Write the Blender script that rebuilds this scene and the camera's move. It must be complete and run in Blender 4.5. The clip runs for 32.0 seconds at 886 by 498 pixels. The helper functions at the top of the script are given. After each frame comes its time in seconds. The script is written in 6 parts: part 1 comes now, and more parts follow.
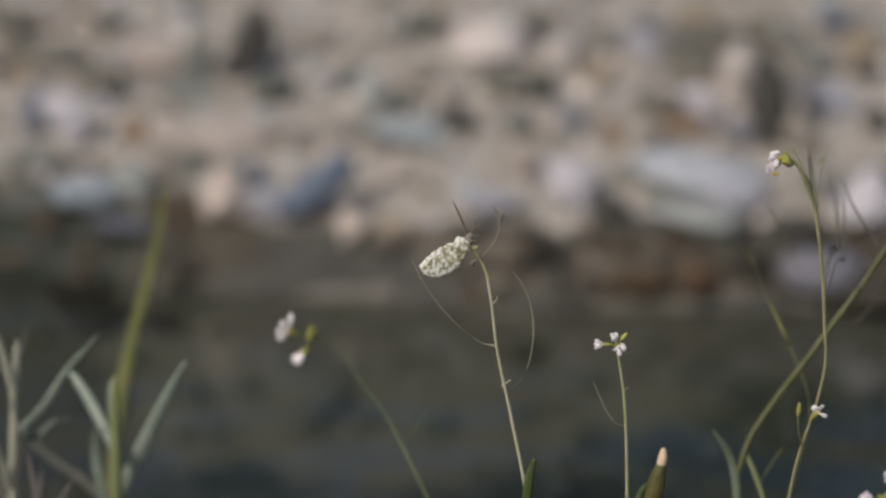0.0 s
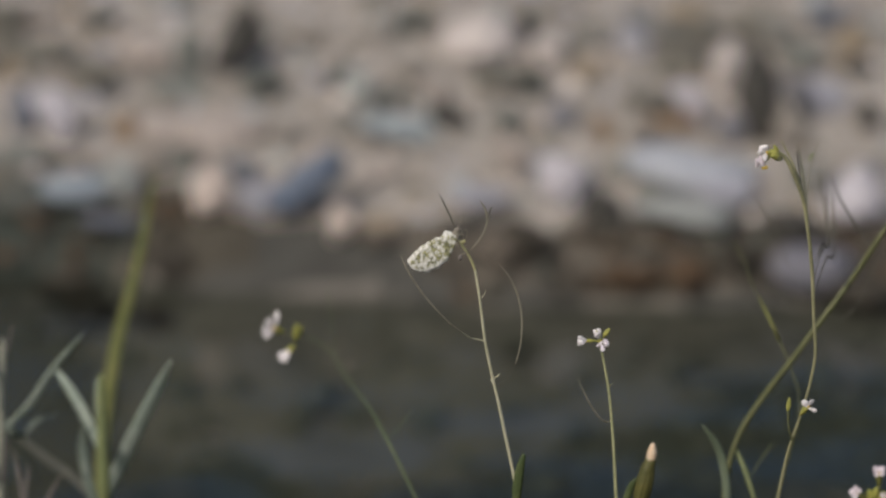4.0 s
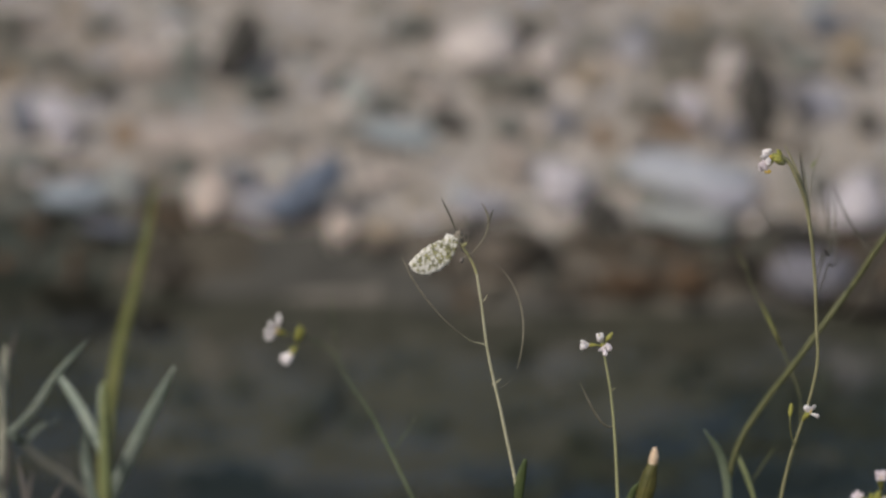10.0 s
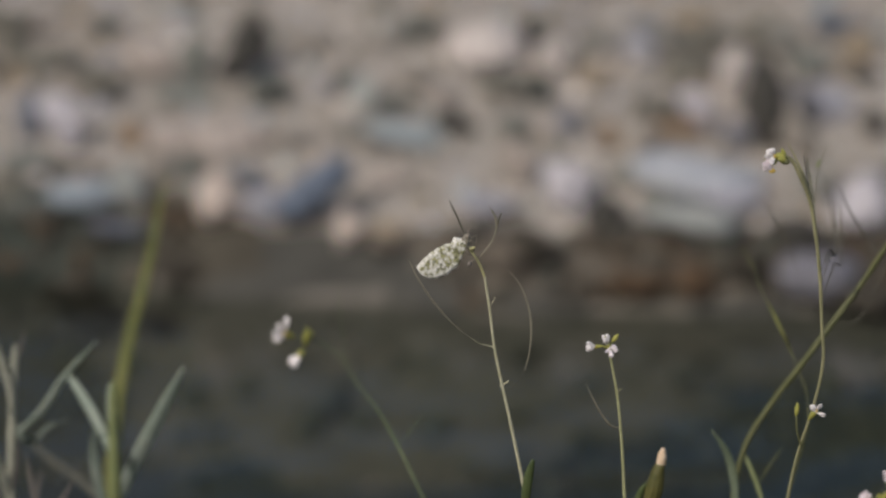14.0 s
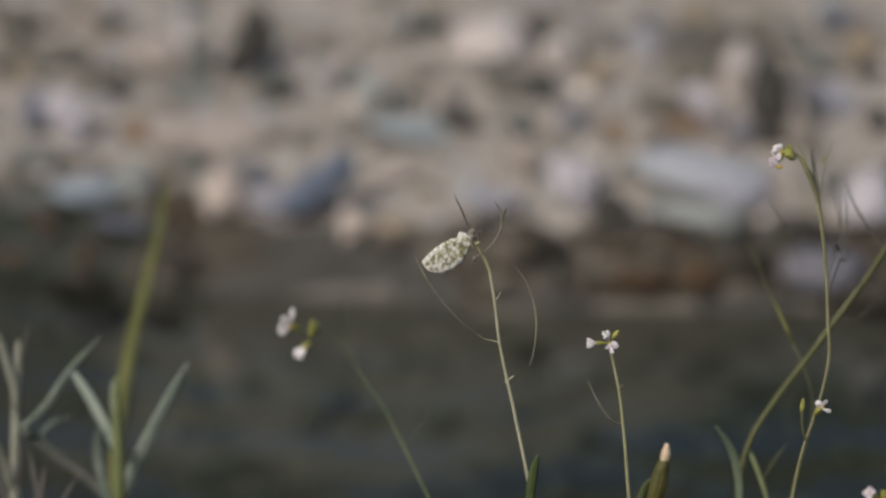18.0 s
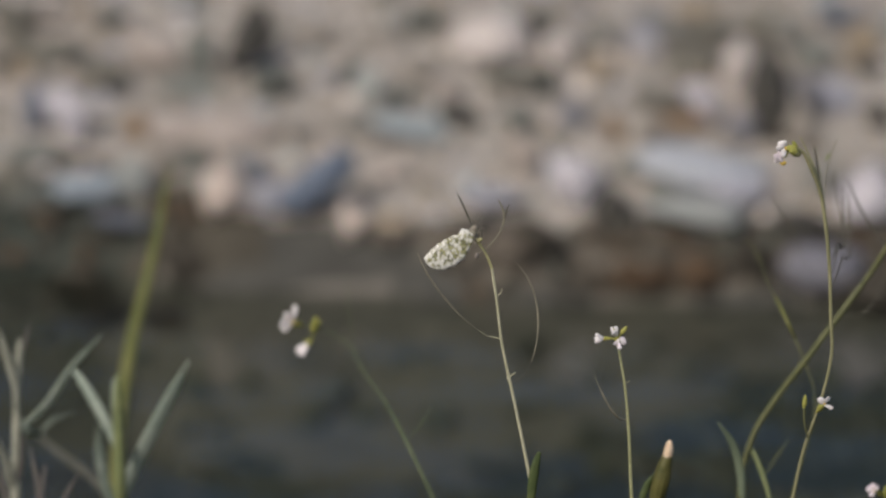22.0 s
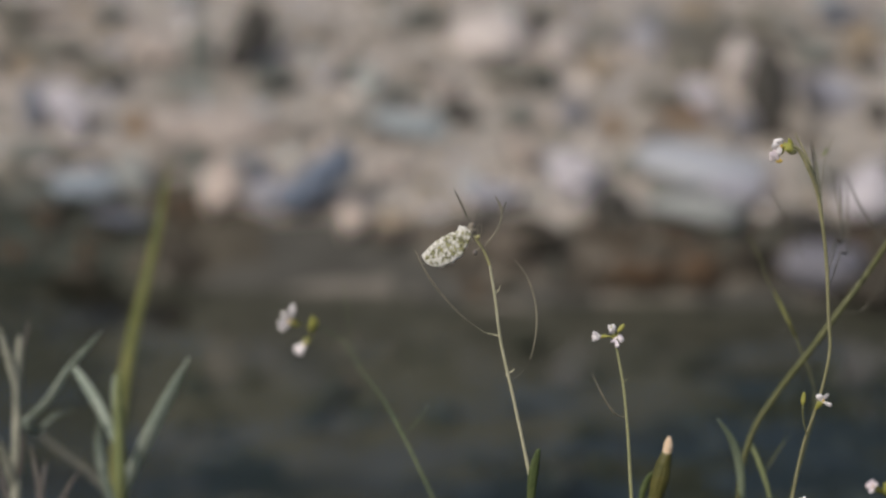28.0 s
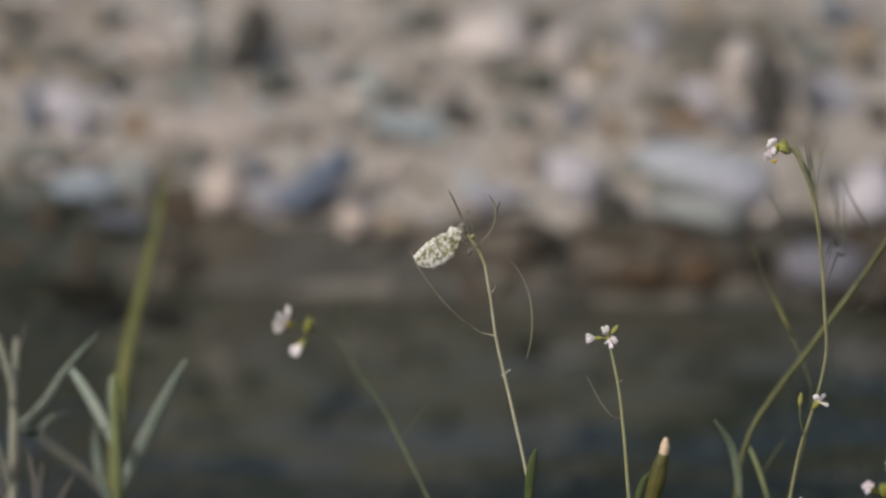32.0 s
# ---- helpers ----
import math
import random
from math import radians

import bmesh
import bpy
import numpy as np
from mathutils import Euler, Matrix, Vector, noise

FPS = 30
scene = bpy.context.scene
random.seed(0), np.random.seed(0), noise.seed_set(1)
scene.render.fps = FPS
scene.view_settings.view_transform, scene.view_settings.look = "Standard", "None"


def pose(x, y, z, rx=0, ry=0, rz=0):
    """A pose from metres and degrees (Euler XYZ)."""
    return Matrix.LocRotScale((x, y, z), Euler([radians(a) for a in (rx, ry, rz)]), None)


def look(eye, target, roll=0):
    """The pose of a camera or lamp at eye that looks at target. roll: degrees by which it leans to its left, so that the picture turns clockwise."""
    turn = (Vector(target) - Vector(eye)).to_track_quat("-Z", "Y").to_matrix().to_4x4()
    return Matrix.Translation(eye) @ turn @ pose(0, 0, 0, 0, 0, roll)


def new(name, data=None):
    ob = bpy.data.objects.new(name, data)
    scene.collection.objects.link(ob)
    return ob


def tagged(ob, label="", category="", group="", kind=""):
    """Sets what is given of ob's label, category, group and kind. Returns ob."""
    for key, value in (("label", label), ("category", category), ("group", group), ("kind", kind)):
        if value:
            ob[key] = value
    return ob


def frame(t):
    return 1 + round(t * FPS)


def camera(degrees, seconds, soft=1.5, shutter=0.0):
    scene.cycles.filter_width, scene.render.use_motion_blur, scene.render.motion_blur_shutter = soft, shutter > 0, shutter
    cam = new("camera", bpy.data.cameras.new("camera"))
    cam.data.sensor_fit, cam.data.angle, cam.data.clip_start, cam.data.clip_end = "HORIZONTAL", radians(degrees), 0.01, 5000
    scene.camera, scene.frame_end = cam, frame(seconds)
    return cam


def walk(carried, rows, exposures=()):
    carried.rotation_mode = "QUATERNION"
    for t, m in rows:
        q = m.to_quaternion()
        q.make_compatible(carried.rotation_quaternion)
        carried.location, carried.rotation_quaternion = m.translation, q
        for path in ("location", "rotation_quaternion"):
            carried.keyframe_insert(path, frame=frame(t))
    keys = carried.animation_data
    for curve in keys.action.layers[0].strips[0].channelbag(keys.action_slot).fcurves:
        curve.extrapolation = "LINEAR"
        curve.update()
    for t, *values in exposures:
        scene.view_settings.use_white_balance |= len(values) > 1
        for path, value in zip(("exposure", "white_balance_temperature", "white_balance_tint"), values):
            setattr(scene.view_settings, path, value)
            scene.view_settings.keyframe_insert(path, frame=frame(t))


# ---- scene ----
# A long lens, about 1.2 m from the butterfly.
cam = camera(13.5, 32.0, soft=2.45)
cam.data.dof.use_dof = True
cam.data.dof.focus_distance = 1.2
cam.data.dof.aperture_fstop = 9.7
EYE = Vector((0, 0, 0.95))
walk(cam, [(t, pose(EYE.x + x, 0, EYE.z + z, 72 + tilt, 0, pan)) for t, x, z, tilt, pan in [
    (0, 0.00155, 0.00125, 0.0441, 0.0144),
    (0.5, 0.00199, 0.00081, -0.0209, -0.0178),
    (1, 0.00187, 0.00093, -0.1223, -0.0730),
    (1.5, 0.00149, 0.00136, -0.0967, -0.0599),
    (2, 0.00149, 0.00142, 0.0212, -0.0334),
    (2.5, 0.00172, 0.00115, 0.0459, -0.0420),
    (3, 0.00182, 0.00093, 0.0299, -0.1002),
    (3.5, 0.00171, 0.00088, 0.0109, -0.1484),
    (5.5, 0.00144, 0.00083, -0.0479, -0.0543),
    (6, 0.00106, 0.00082, -0.0608, -0.0342),
    (6.5, 0.00089, 0.00093, -0.0163, -0.0769),
    (7, 0.00110, 0.00081, 0.0324, -0.0800),
    (7.5, 0.00132, 0.00033, 0.0669, -0.0895),
    (8, 0.00155, 0.00006, 0.0318, -0.1180),
    (8.5, 0.00166, 0.00044, -0.0341, -0.1564),
    (9, 0.00127, 0.00087, 0.0244, -0.1831),
    (9.5, 0.00078, 0.00076, 0.0791, -0.1982),
    (10, 0.00073, 0.00038, 0.1062, -0.1593),
    (10.5, 0.00084, 0.00044, 0.0584, -0.1041),
    (11, 0.00078, 0.00078, 0.0788, -0.0653),
    (11.5, 0.00061, 0.00061, 0.0817, -0.0220),
    (12, 0.00045, 0.00000, 0.0925, -0.0185),
    (12.5, 0.00056, -0.00017, 0.0890, -0.0429),
    (13, 0.00072, 0.00027, 0.0749, -0.0599),
    (13.5, 0.00050, 0.00043, 0.0850, -0.0708),
    (14, 0.00017, 0.00005, 0.1119, -0.0696),
    (14.5, 0.00012, -0.00033, 0.1113, -0.0572),
    (16.5, 0.00012, -0.00045, 0.1209, -0.0507),
    (17, -0.00005, -0.00051, 0.1219, -0.0536),
    (17.5, -0.00010, -0.00051, 0.1153, -0.0282),
    (18, -0.00005, -0.00022, 0.0567, -0.0009),
    (18.5, -0.00006, -0.00000, 0.0134, -0.0010),
    (19, -0.00000, 0.00000, 0.0000, 0.0000),
    (19.5, 0.00017, -0.00016, -0.0767, 0.0228),
    (20, 0.00033, -0.00065, -0.0616, 0.0058),
    (20.5, 0.00027, -0.00088, -0.0770, -0.0285),
    (21, 0.00011, -0.00056, -0.0892, 0.0020),
    (21.5, -0.00027, -0.00028, -0.0414, -0.0112),
    (22, -0.00065, -0.00016, 0.0028, -0.0115),
    (22.5, -0.00043, -0.00039, 0.0466, 0.0193),
    (23, -0.00010, -0.00083, 0.0614, 0.0316),
    (23.5, 0.00001, -0.00083, 0.0147, 0.0335),
    (24, -0.00010, -0.00056, -0.0031, 0.0380),
    (24.5, -0.00049, -0.00056, -0.0031, 0.0311),
    (25, -0.00038, -0.00078, 0.0007, 0.0331),
    (25.5, -0.00011, -0.00071, -0.0536, 0.0379),
    (27.5, -0.00055, -0.00055, -0.0367, -0.0227),
    (28, -0.00076, -0.00049, -0.0311, -0.0135),
    (28.5, -0.00043, -0.00028, 0.0049, 0.0192),
    (29, -0.00005, -0.00023, 0.0110, 0.0254),
    (29.5, 0.00032, -0.00051, -0.0041, 0.0321),
    (30, 0.00033, -0.00056, -0.0498, 0.0058),
    (30.5, 0.00006, -0.00034, -0.0532, -0.0055),
    (31, -0.00028, -0.00028, -0.0218, 0.0016),
    (31.5, -0.00033, -0.00056, 0.0033, 0.0007),
    (32, 0.00023, -0.00093, 0.0030, 0.0041),
]], [(t, stops - 0.12, 6630, 9) for t, stops in ((0, 0.16), (3, 0.1), (7, 0.09), (14, 0.04), (19, 0.04), (21, 0.17), (25, 0.2), (29, 0.17), (32, 0.18))])

# ---- world and sun ----
SUN = Vector((-0.42, -0.55, 0.72)).normalized()
world = bpy.data.worlds.new("sky")
scene.world = world
world.use_nodes = True
wn = world.node_tree
sky = wn.nodes.new("ShaderNodeTexSky")
sky.sky_type, sky.sun_disc = "NISHITA", False
sky.dust_density, sky.air_density = 3.5, 0.9
sky.sun_elevation, sky.sun_rotation = math.asin(SUN.z), math.atan2(SUN.x, SUN.y)
wn.links.new(sky.outputs[0], wn.nodes["Background"].inputs[0])
wn.nodes["Background"].inputs[1].default_value = 0.115
sun = new("sun", bpy.data.lights.new("sun", "SUN"))
sun.data.energy, sun.data.angle, sun.data.color = 2.75, radians(0.6), (1.0, 0.93, 0.83)
sun.matrix_world = look(SUN * 10, (0, 0, 0))


# ---- materials ----
def mat(name, base, other=None, scale=40.0, rough=0.7, bump=0.0, bump_scale=None, vary=0.0, through_light=0.0,
        spots=None, metal=0.0, spec=0.4):
    """A surface of two noisy tones (base, other), with grain, small spots, relief and light that shines through thin things."""
    m = bpy.data.materials.new(name)
    m.use_nodes = True
    n, l = m.node_tree.nodes, m.node_tree.links
    p = n["Principled BSDF"]
    p.inputs["Roughness"].default_value = rough
    p.inputs["Metallic"].default_value = metal
    p.inputs["Specular IOR Level"].default_value = spec
    co = n.new("ShaderNodeTexCoord")
    big = n.new("ShaderNodeTexNoise")
    big.inputs["Scale"].default_value, big.inputs["Detail"].default_value = scale, 5
    l.new(co.outputs["Object"], big.inputs["Vector"])
    fine = n.new("ShaderNodeTexNoise")
    fine.inputs["Scale"].default_value, fine.inputs["Detail"].default_value = scale * 7, 3
    l.new(co.outputs["Object"], fine.inputs["Vector"])
    ramp = n.new("ShaderNodeValToRGB")
    ramp.color_ramp.elements[0].position, ramp.color_ramp.elements[1].position = 0.35, 0.65
    ramp.color_ramp.elements[0].color = (*base, 1)
    ramp.color_ramp.elements[1].color = (*(other or base), 1)
    l.new(big.outputs[0], ramp.inputs[0])
    grain = n.new("ShaderNodeMix")
    grain.data_type, grain.blend_type = "RGBA", "OVERLAY"
    grain.inputs[0].default_value = 0.35
    l.new(ramp.outputs[0], grain.inputs[6])
    l.new(fine.outputs[0], grain.inputs[7])
    colour = grain.outputs[2]
    if spots:
        tint, size, share = spots
        vor = n.new("ShaderNodeTexVoronoi")
        vor.inputs["Scale"].default_value = size
        l.new(co.outputs["Object"], vor.inputs["Vector"])
        cut = n.new("ShaderNodeMapRange")
        cut.inputs[1].default_value, cut.inputs[2].default_value = share, share * 0.6
        l.new(vor.outputs["Distance"], cut.inputs[0])
        dot = n.new("ShaderNodeMix")
        dot.data_type = "RGBA"
        l.new(cut.outputs[0], dot.inputs[0])
        l.new(colour, dot.inputs[6])
        dot.inputs[7].default_value = (*tint, 1)
        colour = dot.outputs[2]
    if vary:
        info = n.new("ShaderNodeObjectInfo")
        hsv = n.new("ShaderNodeHueSaturation")
        span = n.new("ShaderNodeMapRange")
        span.inputs[3].default_value, span.inputs[4].default_value = 1 - vary, 1 + vary
        l.new(info.outputs["Random"], span.inputs[0])
        l.new(span.outputs[0], hsv.inputs["Value"])
        l.new(colour, hsv.inputs["Color"])
        colour = hsv.outputs[0]
    l.new(colour, p.inputs["Base Color"])
    if bump:
        bn = n.new("ShaderNodeTexNoise")
        bn.inputs["Scale"].default_value, bn.inputs["Detail"].default_value = bump_scale or scale * 2, 6
        l.new(co.outputs["Object"], bn.inputs["Vector"])
        b = n.new("ShaderNodeBump")
        b.inputs["Strength"].default_value, b.inputs["Distance"].default_value = 0.8, bump
        l.new(bn.outputs[0], b.inputs["Height"])
        l.new(b.outputs[0], p.inputs["Normal"])
    if through_light:
        tr = n.new("ShaderNodeBsdfTranslucent")
        l.new(colour, tr.inputs[0])
        mix = n.new("ShaderNodeMixShader")
        mix.inputs[0].default_value = through_light
        l.new(p.outputs[0], mix.inputs[1])
        l.new(tr.outputs[0], mix.inputs[2])
        l.new(mix.outputs[0], n["Material Output"].inputs[0])
    return m


STEM_PALE = mat("pale stem", (0.40, 0.39, 0.265), (0.49, 0.475, 0.35), 220, 0.5, 0.0002, through_light=0.15)
STEM_TIP = mat("yellow-green stem tip", (0.35, 0.34, 0.17), (0.44, 0.425, 0.23), 260, 0.5, 0.0002, through_light=0.2)
STEM_DULL = mat("dull green stem", (0.072, 0.098, 0.05), (0.10, 0.122, 0.065), 180, 0.6, 0.0002, through_light=0.15)
STEM_MID = mat("light green stem", (0.31, 0.32, 0.17), (0.38, 0.38, 0.22), 200, 0.5, 0.0002, through_light=0.15)
STALK_GREEN = mat("stalk green", (0.16, 0.19, 0.085), (0.22, 0.245, 0.115), 90, 0.5, 0.0003, through_light=0.2)
LEAF_MID = mat("mid green leaf", (0.22, 0.275, 0.19), (0.29, 0.345, 0.245), 120, 0.5, 0.0003, through_light=0.25)
WITHER = mat("shrivelled leaf", (0.06, 0.062, 0.052), (0.085, 0.085, 0.07), 90, 0.8, 0.0004, through_light=0.1)
STEM_OLIVE = mat("olive stem", (0.24, 0.235, 0.13), (0.31, 0.295, 0.175), 200, 0.5, 0.0002, through_light=0.15)
STEM_GREEN = mat("green stem", (0.082, 0.089, 0.036), (0.112, 0.116, 0.050), 180, 0.5, 0.0002, through_light=0.15)
POD_DARK = mat("dry pod", (0.065, 0.064, 0.050), (0.10, 0.095, 0.075), 260, 0.6, 0.0002, through_light=0.1)
POD = mat("ripening pod", (0.18, 0.168, 0.128), (0.24, 0.222, 0.17), 260, 0.6, 0.0002, through_light=0.15)
SEPAL = mat("sepal green", (0.29, 0.31, 0.075), (0.42, 0.40, 0.11), 500, 0.5, through_light=0.3)
PETAL = mat("white petal", (0.87, 0.86, 0.86), (0.82, 0.78, 0.81), 350, 0.6, 0.0001, through_light=0.4)
ANTHER = mat("yellow anther", (0.65, 0.45, 0.06), (0.5, 0.33, 0.04), 900, 0.7)
ORANGE = mat("orange pollen sac", (0.58, 0.40, 0.07), (0.50, 0.36, 0.08), 900, 0.6, through_light=0.2)
LEAF = mat("leaf green", (0.055, 0.08, 0.03), (0.09, 0.115, 0.045), 120, 0.5, 0.0003, through_light=0.25)
TURF = mat("meadow grass", (0.065, 0.085, 0.028), (0.15, 0.135, 0.065), 9, 0.6, through_light=0.25)
# the bluish grey leaf's tones scaled down
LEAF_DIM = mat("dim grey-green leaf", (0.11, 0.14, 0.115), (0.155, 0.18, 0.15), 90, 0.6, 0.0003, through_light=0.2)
LEAF_GREY = mat("bluish grey leaf", (0.29, 0.355, 0.30), (0.395, 0.445, 0.39), 70, 0.6, 0.0003, through_light=0.3)
BLADE = mat("yellow green blade", (0.14, 0.155, 0.045), (0.20, 0.20, 0.07), 60, 0.5, 0.0003, through_light=0.3)
DRY = mat("dry stalk", (0.27, 0.275, 0.225), (0.35, 0.35, 0.285), 90, 0.8, 0.0004, through_light=0.1)
DRY_DARK = mat("withered leaf", (0.12, 0.11, 0.10), (0.17, 0.15, 0.14), 90, 0.8, 0.0004, through_light=0.1)
PETAL_LILAC = mat("lilac-white petal", (0.76, 0.70, 0.80), (0.84, 0.80, 0.84), 350, 0.6, 0.0001, through_light=0.4)
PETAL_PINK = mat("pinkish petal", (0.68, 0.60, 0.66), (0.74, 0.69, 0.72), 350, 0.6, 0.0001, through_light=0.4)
BUD_GREEN = mat("bud scale", (0.056, 0.058, 0.016), (0.098, 0.090, 0.027), 300, 0.5, 0.0003, through_light=0.1)
BUD_TIP = mat("bud tuft", (0.64, 0.47, 0.32), (0.72, 0.60, 0.46), 700, 0.7, 0.0003, through_light=0.2)
FUZZ = mat("grey fur", (0.15, 0.14, 0.115), (0.24, 0.22, 0.18), 900, 0.9, 0.0003)
HORN = mat("brown horn", (0.16, 0.14, 0.115), (0.22, 0.19, 0.16), 900, 0.5)
CLUB = mat("dark antenna tip", (0.12, 0.11, 0.10), (0.18, 0.17, 0.15), 900, 0.5)

TONES = {
    "sand": ((0.27, 0.245, 0.22), (0.34, 0.305, 0.27)), "pink": ((0.40, 0.345, 0.31), (0.47, 0.41, 0.37)),
    "grey": ((0.20, 0.195, 0.18), (0.26, 0.25, 0.23)), "olive": ((0.13, 0.125, 0.105), (0.19, 0.175, 0.145)),
    "white": ((0.64, 0.58, 0.55), (0.54, 0.49, 0.47)), "pale": ((0.50, 0.48, 0.53), (0.58, 0.555, 0.595)), "cream": ((0.50, 0.42, 0.375), (0.57, 0.49, 0.44)), "lilac": ((0.35, 0.355, 0.41), (0.42, 0.415, 0.46)),
    "blue": ((0.30, 0.34, 0.36), (0.38, 0.42, 0.43)), "ice": ((0.41, 0.435, 0.485), (0.48, 0.50, 0.54)), "steel": ((0.22, 0.26, 0.30), (0.28, 0.32, 0.36)), "umber": ((0.13, 0.108, 0.088), (0.175, 0.148, 0.12)), "murk": ((0.15, 0.15, 0.178), (0.19, 0.187, 0.215)), "dim": ((0.19, 0.19, 0.215), (0.25, 0.245, 0.27)), "slate": ((0.12, 0.14, 0.18), (0.16, 0.17, 0.21)),
    "mint": ((0.32, 0.34, 0.335), (0.385, 0.40, 0.385)), "rust": ((0.25, 0.17, 0.11), (0.31, 0.225, 0.155)),
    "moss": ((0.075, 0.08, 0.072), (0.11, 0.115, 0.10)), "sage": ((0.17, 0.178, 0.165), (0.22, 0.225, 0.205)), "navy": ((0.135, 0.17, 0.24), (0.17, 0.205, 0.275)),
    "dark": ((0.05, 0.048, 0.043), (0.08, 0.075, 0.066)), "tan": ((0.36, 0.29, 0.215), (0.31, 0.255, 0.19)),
}
STONE = {k: mat(k + " stone", a, b, 28, 0.75, 0.002, 60, 0.12, spots=((b[0] * 0.6, b[1] * 0.6, b[2] * 0.6), 220, 0.25))
         for k, (a, b) in TONES.items()}
STONE["wet"] = mat("wet stone", (0.046, 0.041, 0.033), (0.066, 0.057, 0.044), 30, 0.6, 0.002, 60, 0.25, spec=0.25)
STONE["rust_wet"] = mat("wet rusty stone", (0.098, 0.060, 0.033), (0.066, 0.046, 0.030), 30, 0.6, 0.002, 60, 0.2, spec=0.25)
STONE["bed"] = mat("stream bed stone", (0.06, 0.066, 0.054), (0.085, 0.09, 0.074), 30, 0.5, 0.002, 60)
SAND = mat("dry river sand", (0.252, 0.230, 0.208), (0.345, 0.313, 0.282), 9, 0.9, 0.006, 90, spots=((0.16, 0.15, 0.138), 60, 0.36))
SILT = mat("wet silt", (0.046, 0.042, 0.034), (0.062, 0.055, 0.043), 6, 0.85, 0.004, 60, spec=0.15)
DAMP = mat("damp sand", (0.088, 0.078, 0.065), (0.12, 0.105, 0.088), 7, 0.85, 0.005, 80, spec=0.2)
SOAKED = mat("soaked grey sand", (0.048, 0.048, 0.044), (0.060, 0.058, 0.052), 6, 0.85, 0.004, 70, spec=0.2)
BED = mat("stream bed", (0.062, 0.061, 0.055), (0.076, 0.073, 0.066), 4, 0.8, 0.003, 30, spec=0.2)
SHALLOW = mat("brown shallows", (0.112, 0.104, 0.094), (0.139, 0.127, 0.114), 5, 0.8, 0.003, 30, spec=0.2)
DEEP = mat("dark greenish bed", (0.029, 0.036, 0.031), (0.038, 0.045, 0.039), 5, 0.8, 0.003, 30, spec=0.2)
SOIL = mat("meadow soil", (0.055, 0.056, 0.026), (0.085, 0.078, 0.04), 5, 0.95, 0.008, 70, spots=((0.05, 0.07, 0.02), 30, 0.35))
# for the unseen hill, added to keep low sky out of the water's reflection
SLOPE = mat("unseen added slope", (0.045, 0.055, 0.025), (0.085, 0.075, 0.045), 1.2, 0.95, 0.03, 8, spots=((0.03, 0.04, 0.02), 4, 0.4))


def water_material():
    m = bpy.data.materials.new("stream water")
    m.use_nodes = True
    n, l = m.node_tree.nodes, m.node_tree.links
    n.remove(n["Principled BSDF"])
    clear, gloss = n.new("ShaderNodeBsdfTransparent"), n.new("ShaderNodeBsdfGlossy")
    clear.inputs[0].default_value = (0.64, 0.68, 0.65, 1)
    gloss.inputs["Color"].default_value = (0.9, 0.9, 0.9, 1)
    gloss.inputs["Roughness"].default_value = 0.08
    fres, mix = n.new("ShaderNodeFresnel"), n.new("ShaderNodeMixShader")
    fres.inputs["IOR"].default_value = 1.33
    co, wave, b = n.new("ShaderNodeTexCoord"), n.new("ShaderNodeTexNoise"), n.new("ShaderNodeBump")
    wave.inputs["Scale"].default_value, wave.inputs["Detail"].default_value = 22, 2
    b.inputs["Strength"].default_value, b.inputs["Distance"].default_value = 0.5, 0.003
    l.new(co.outputs["Object"], wave.inputs["Vector"])
    l.new(wave.outputs[0], b.inputs["Height"])
    for node in (gloss, fres):
        l.new(b.outputs[0], node.inputs["Normal"])
    l.new(fres.outputs[0], mix.inputs[0])
    l.new(clear.outputs[0], mix.inputs[1])
    l.new(gloss.outputs[0], mix.inputs[2])
    l.new(mix.outputs[0], n["Material Output"].inputs[0])
    return m


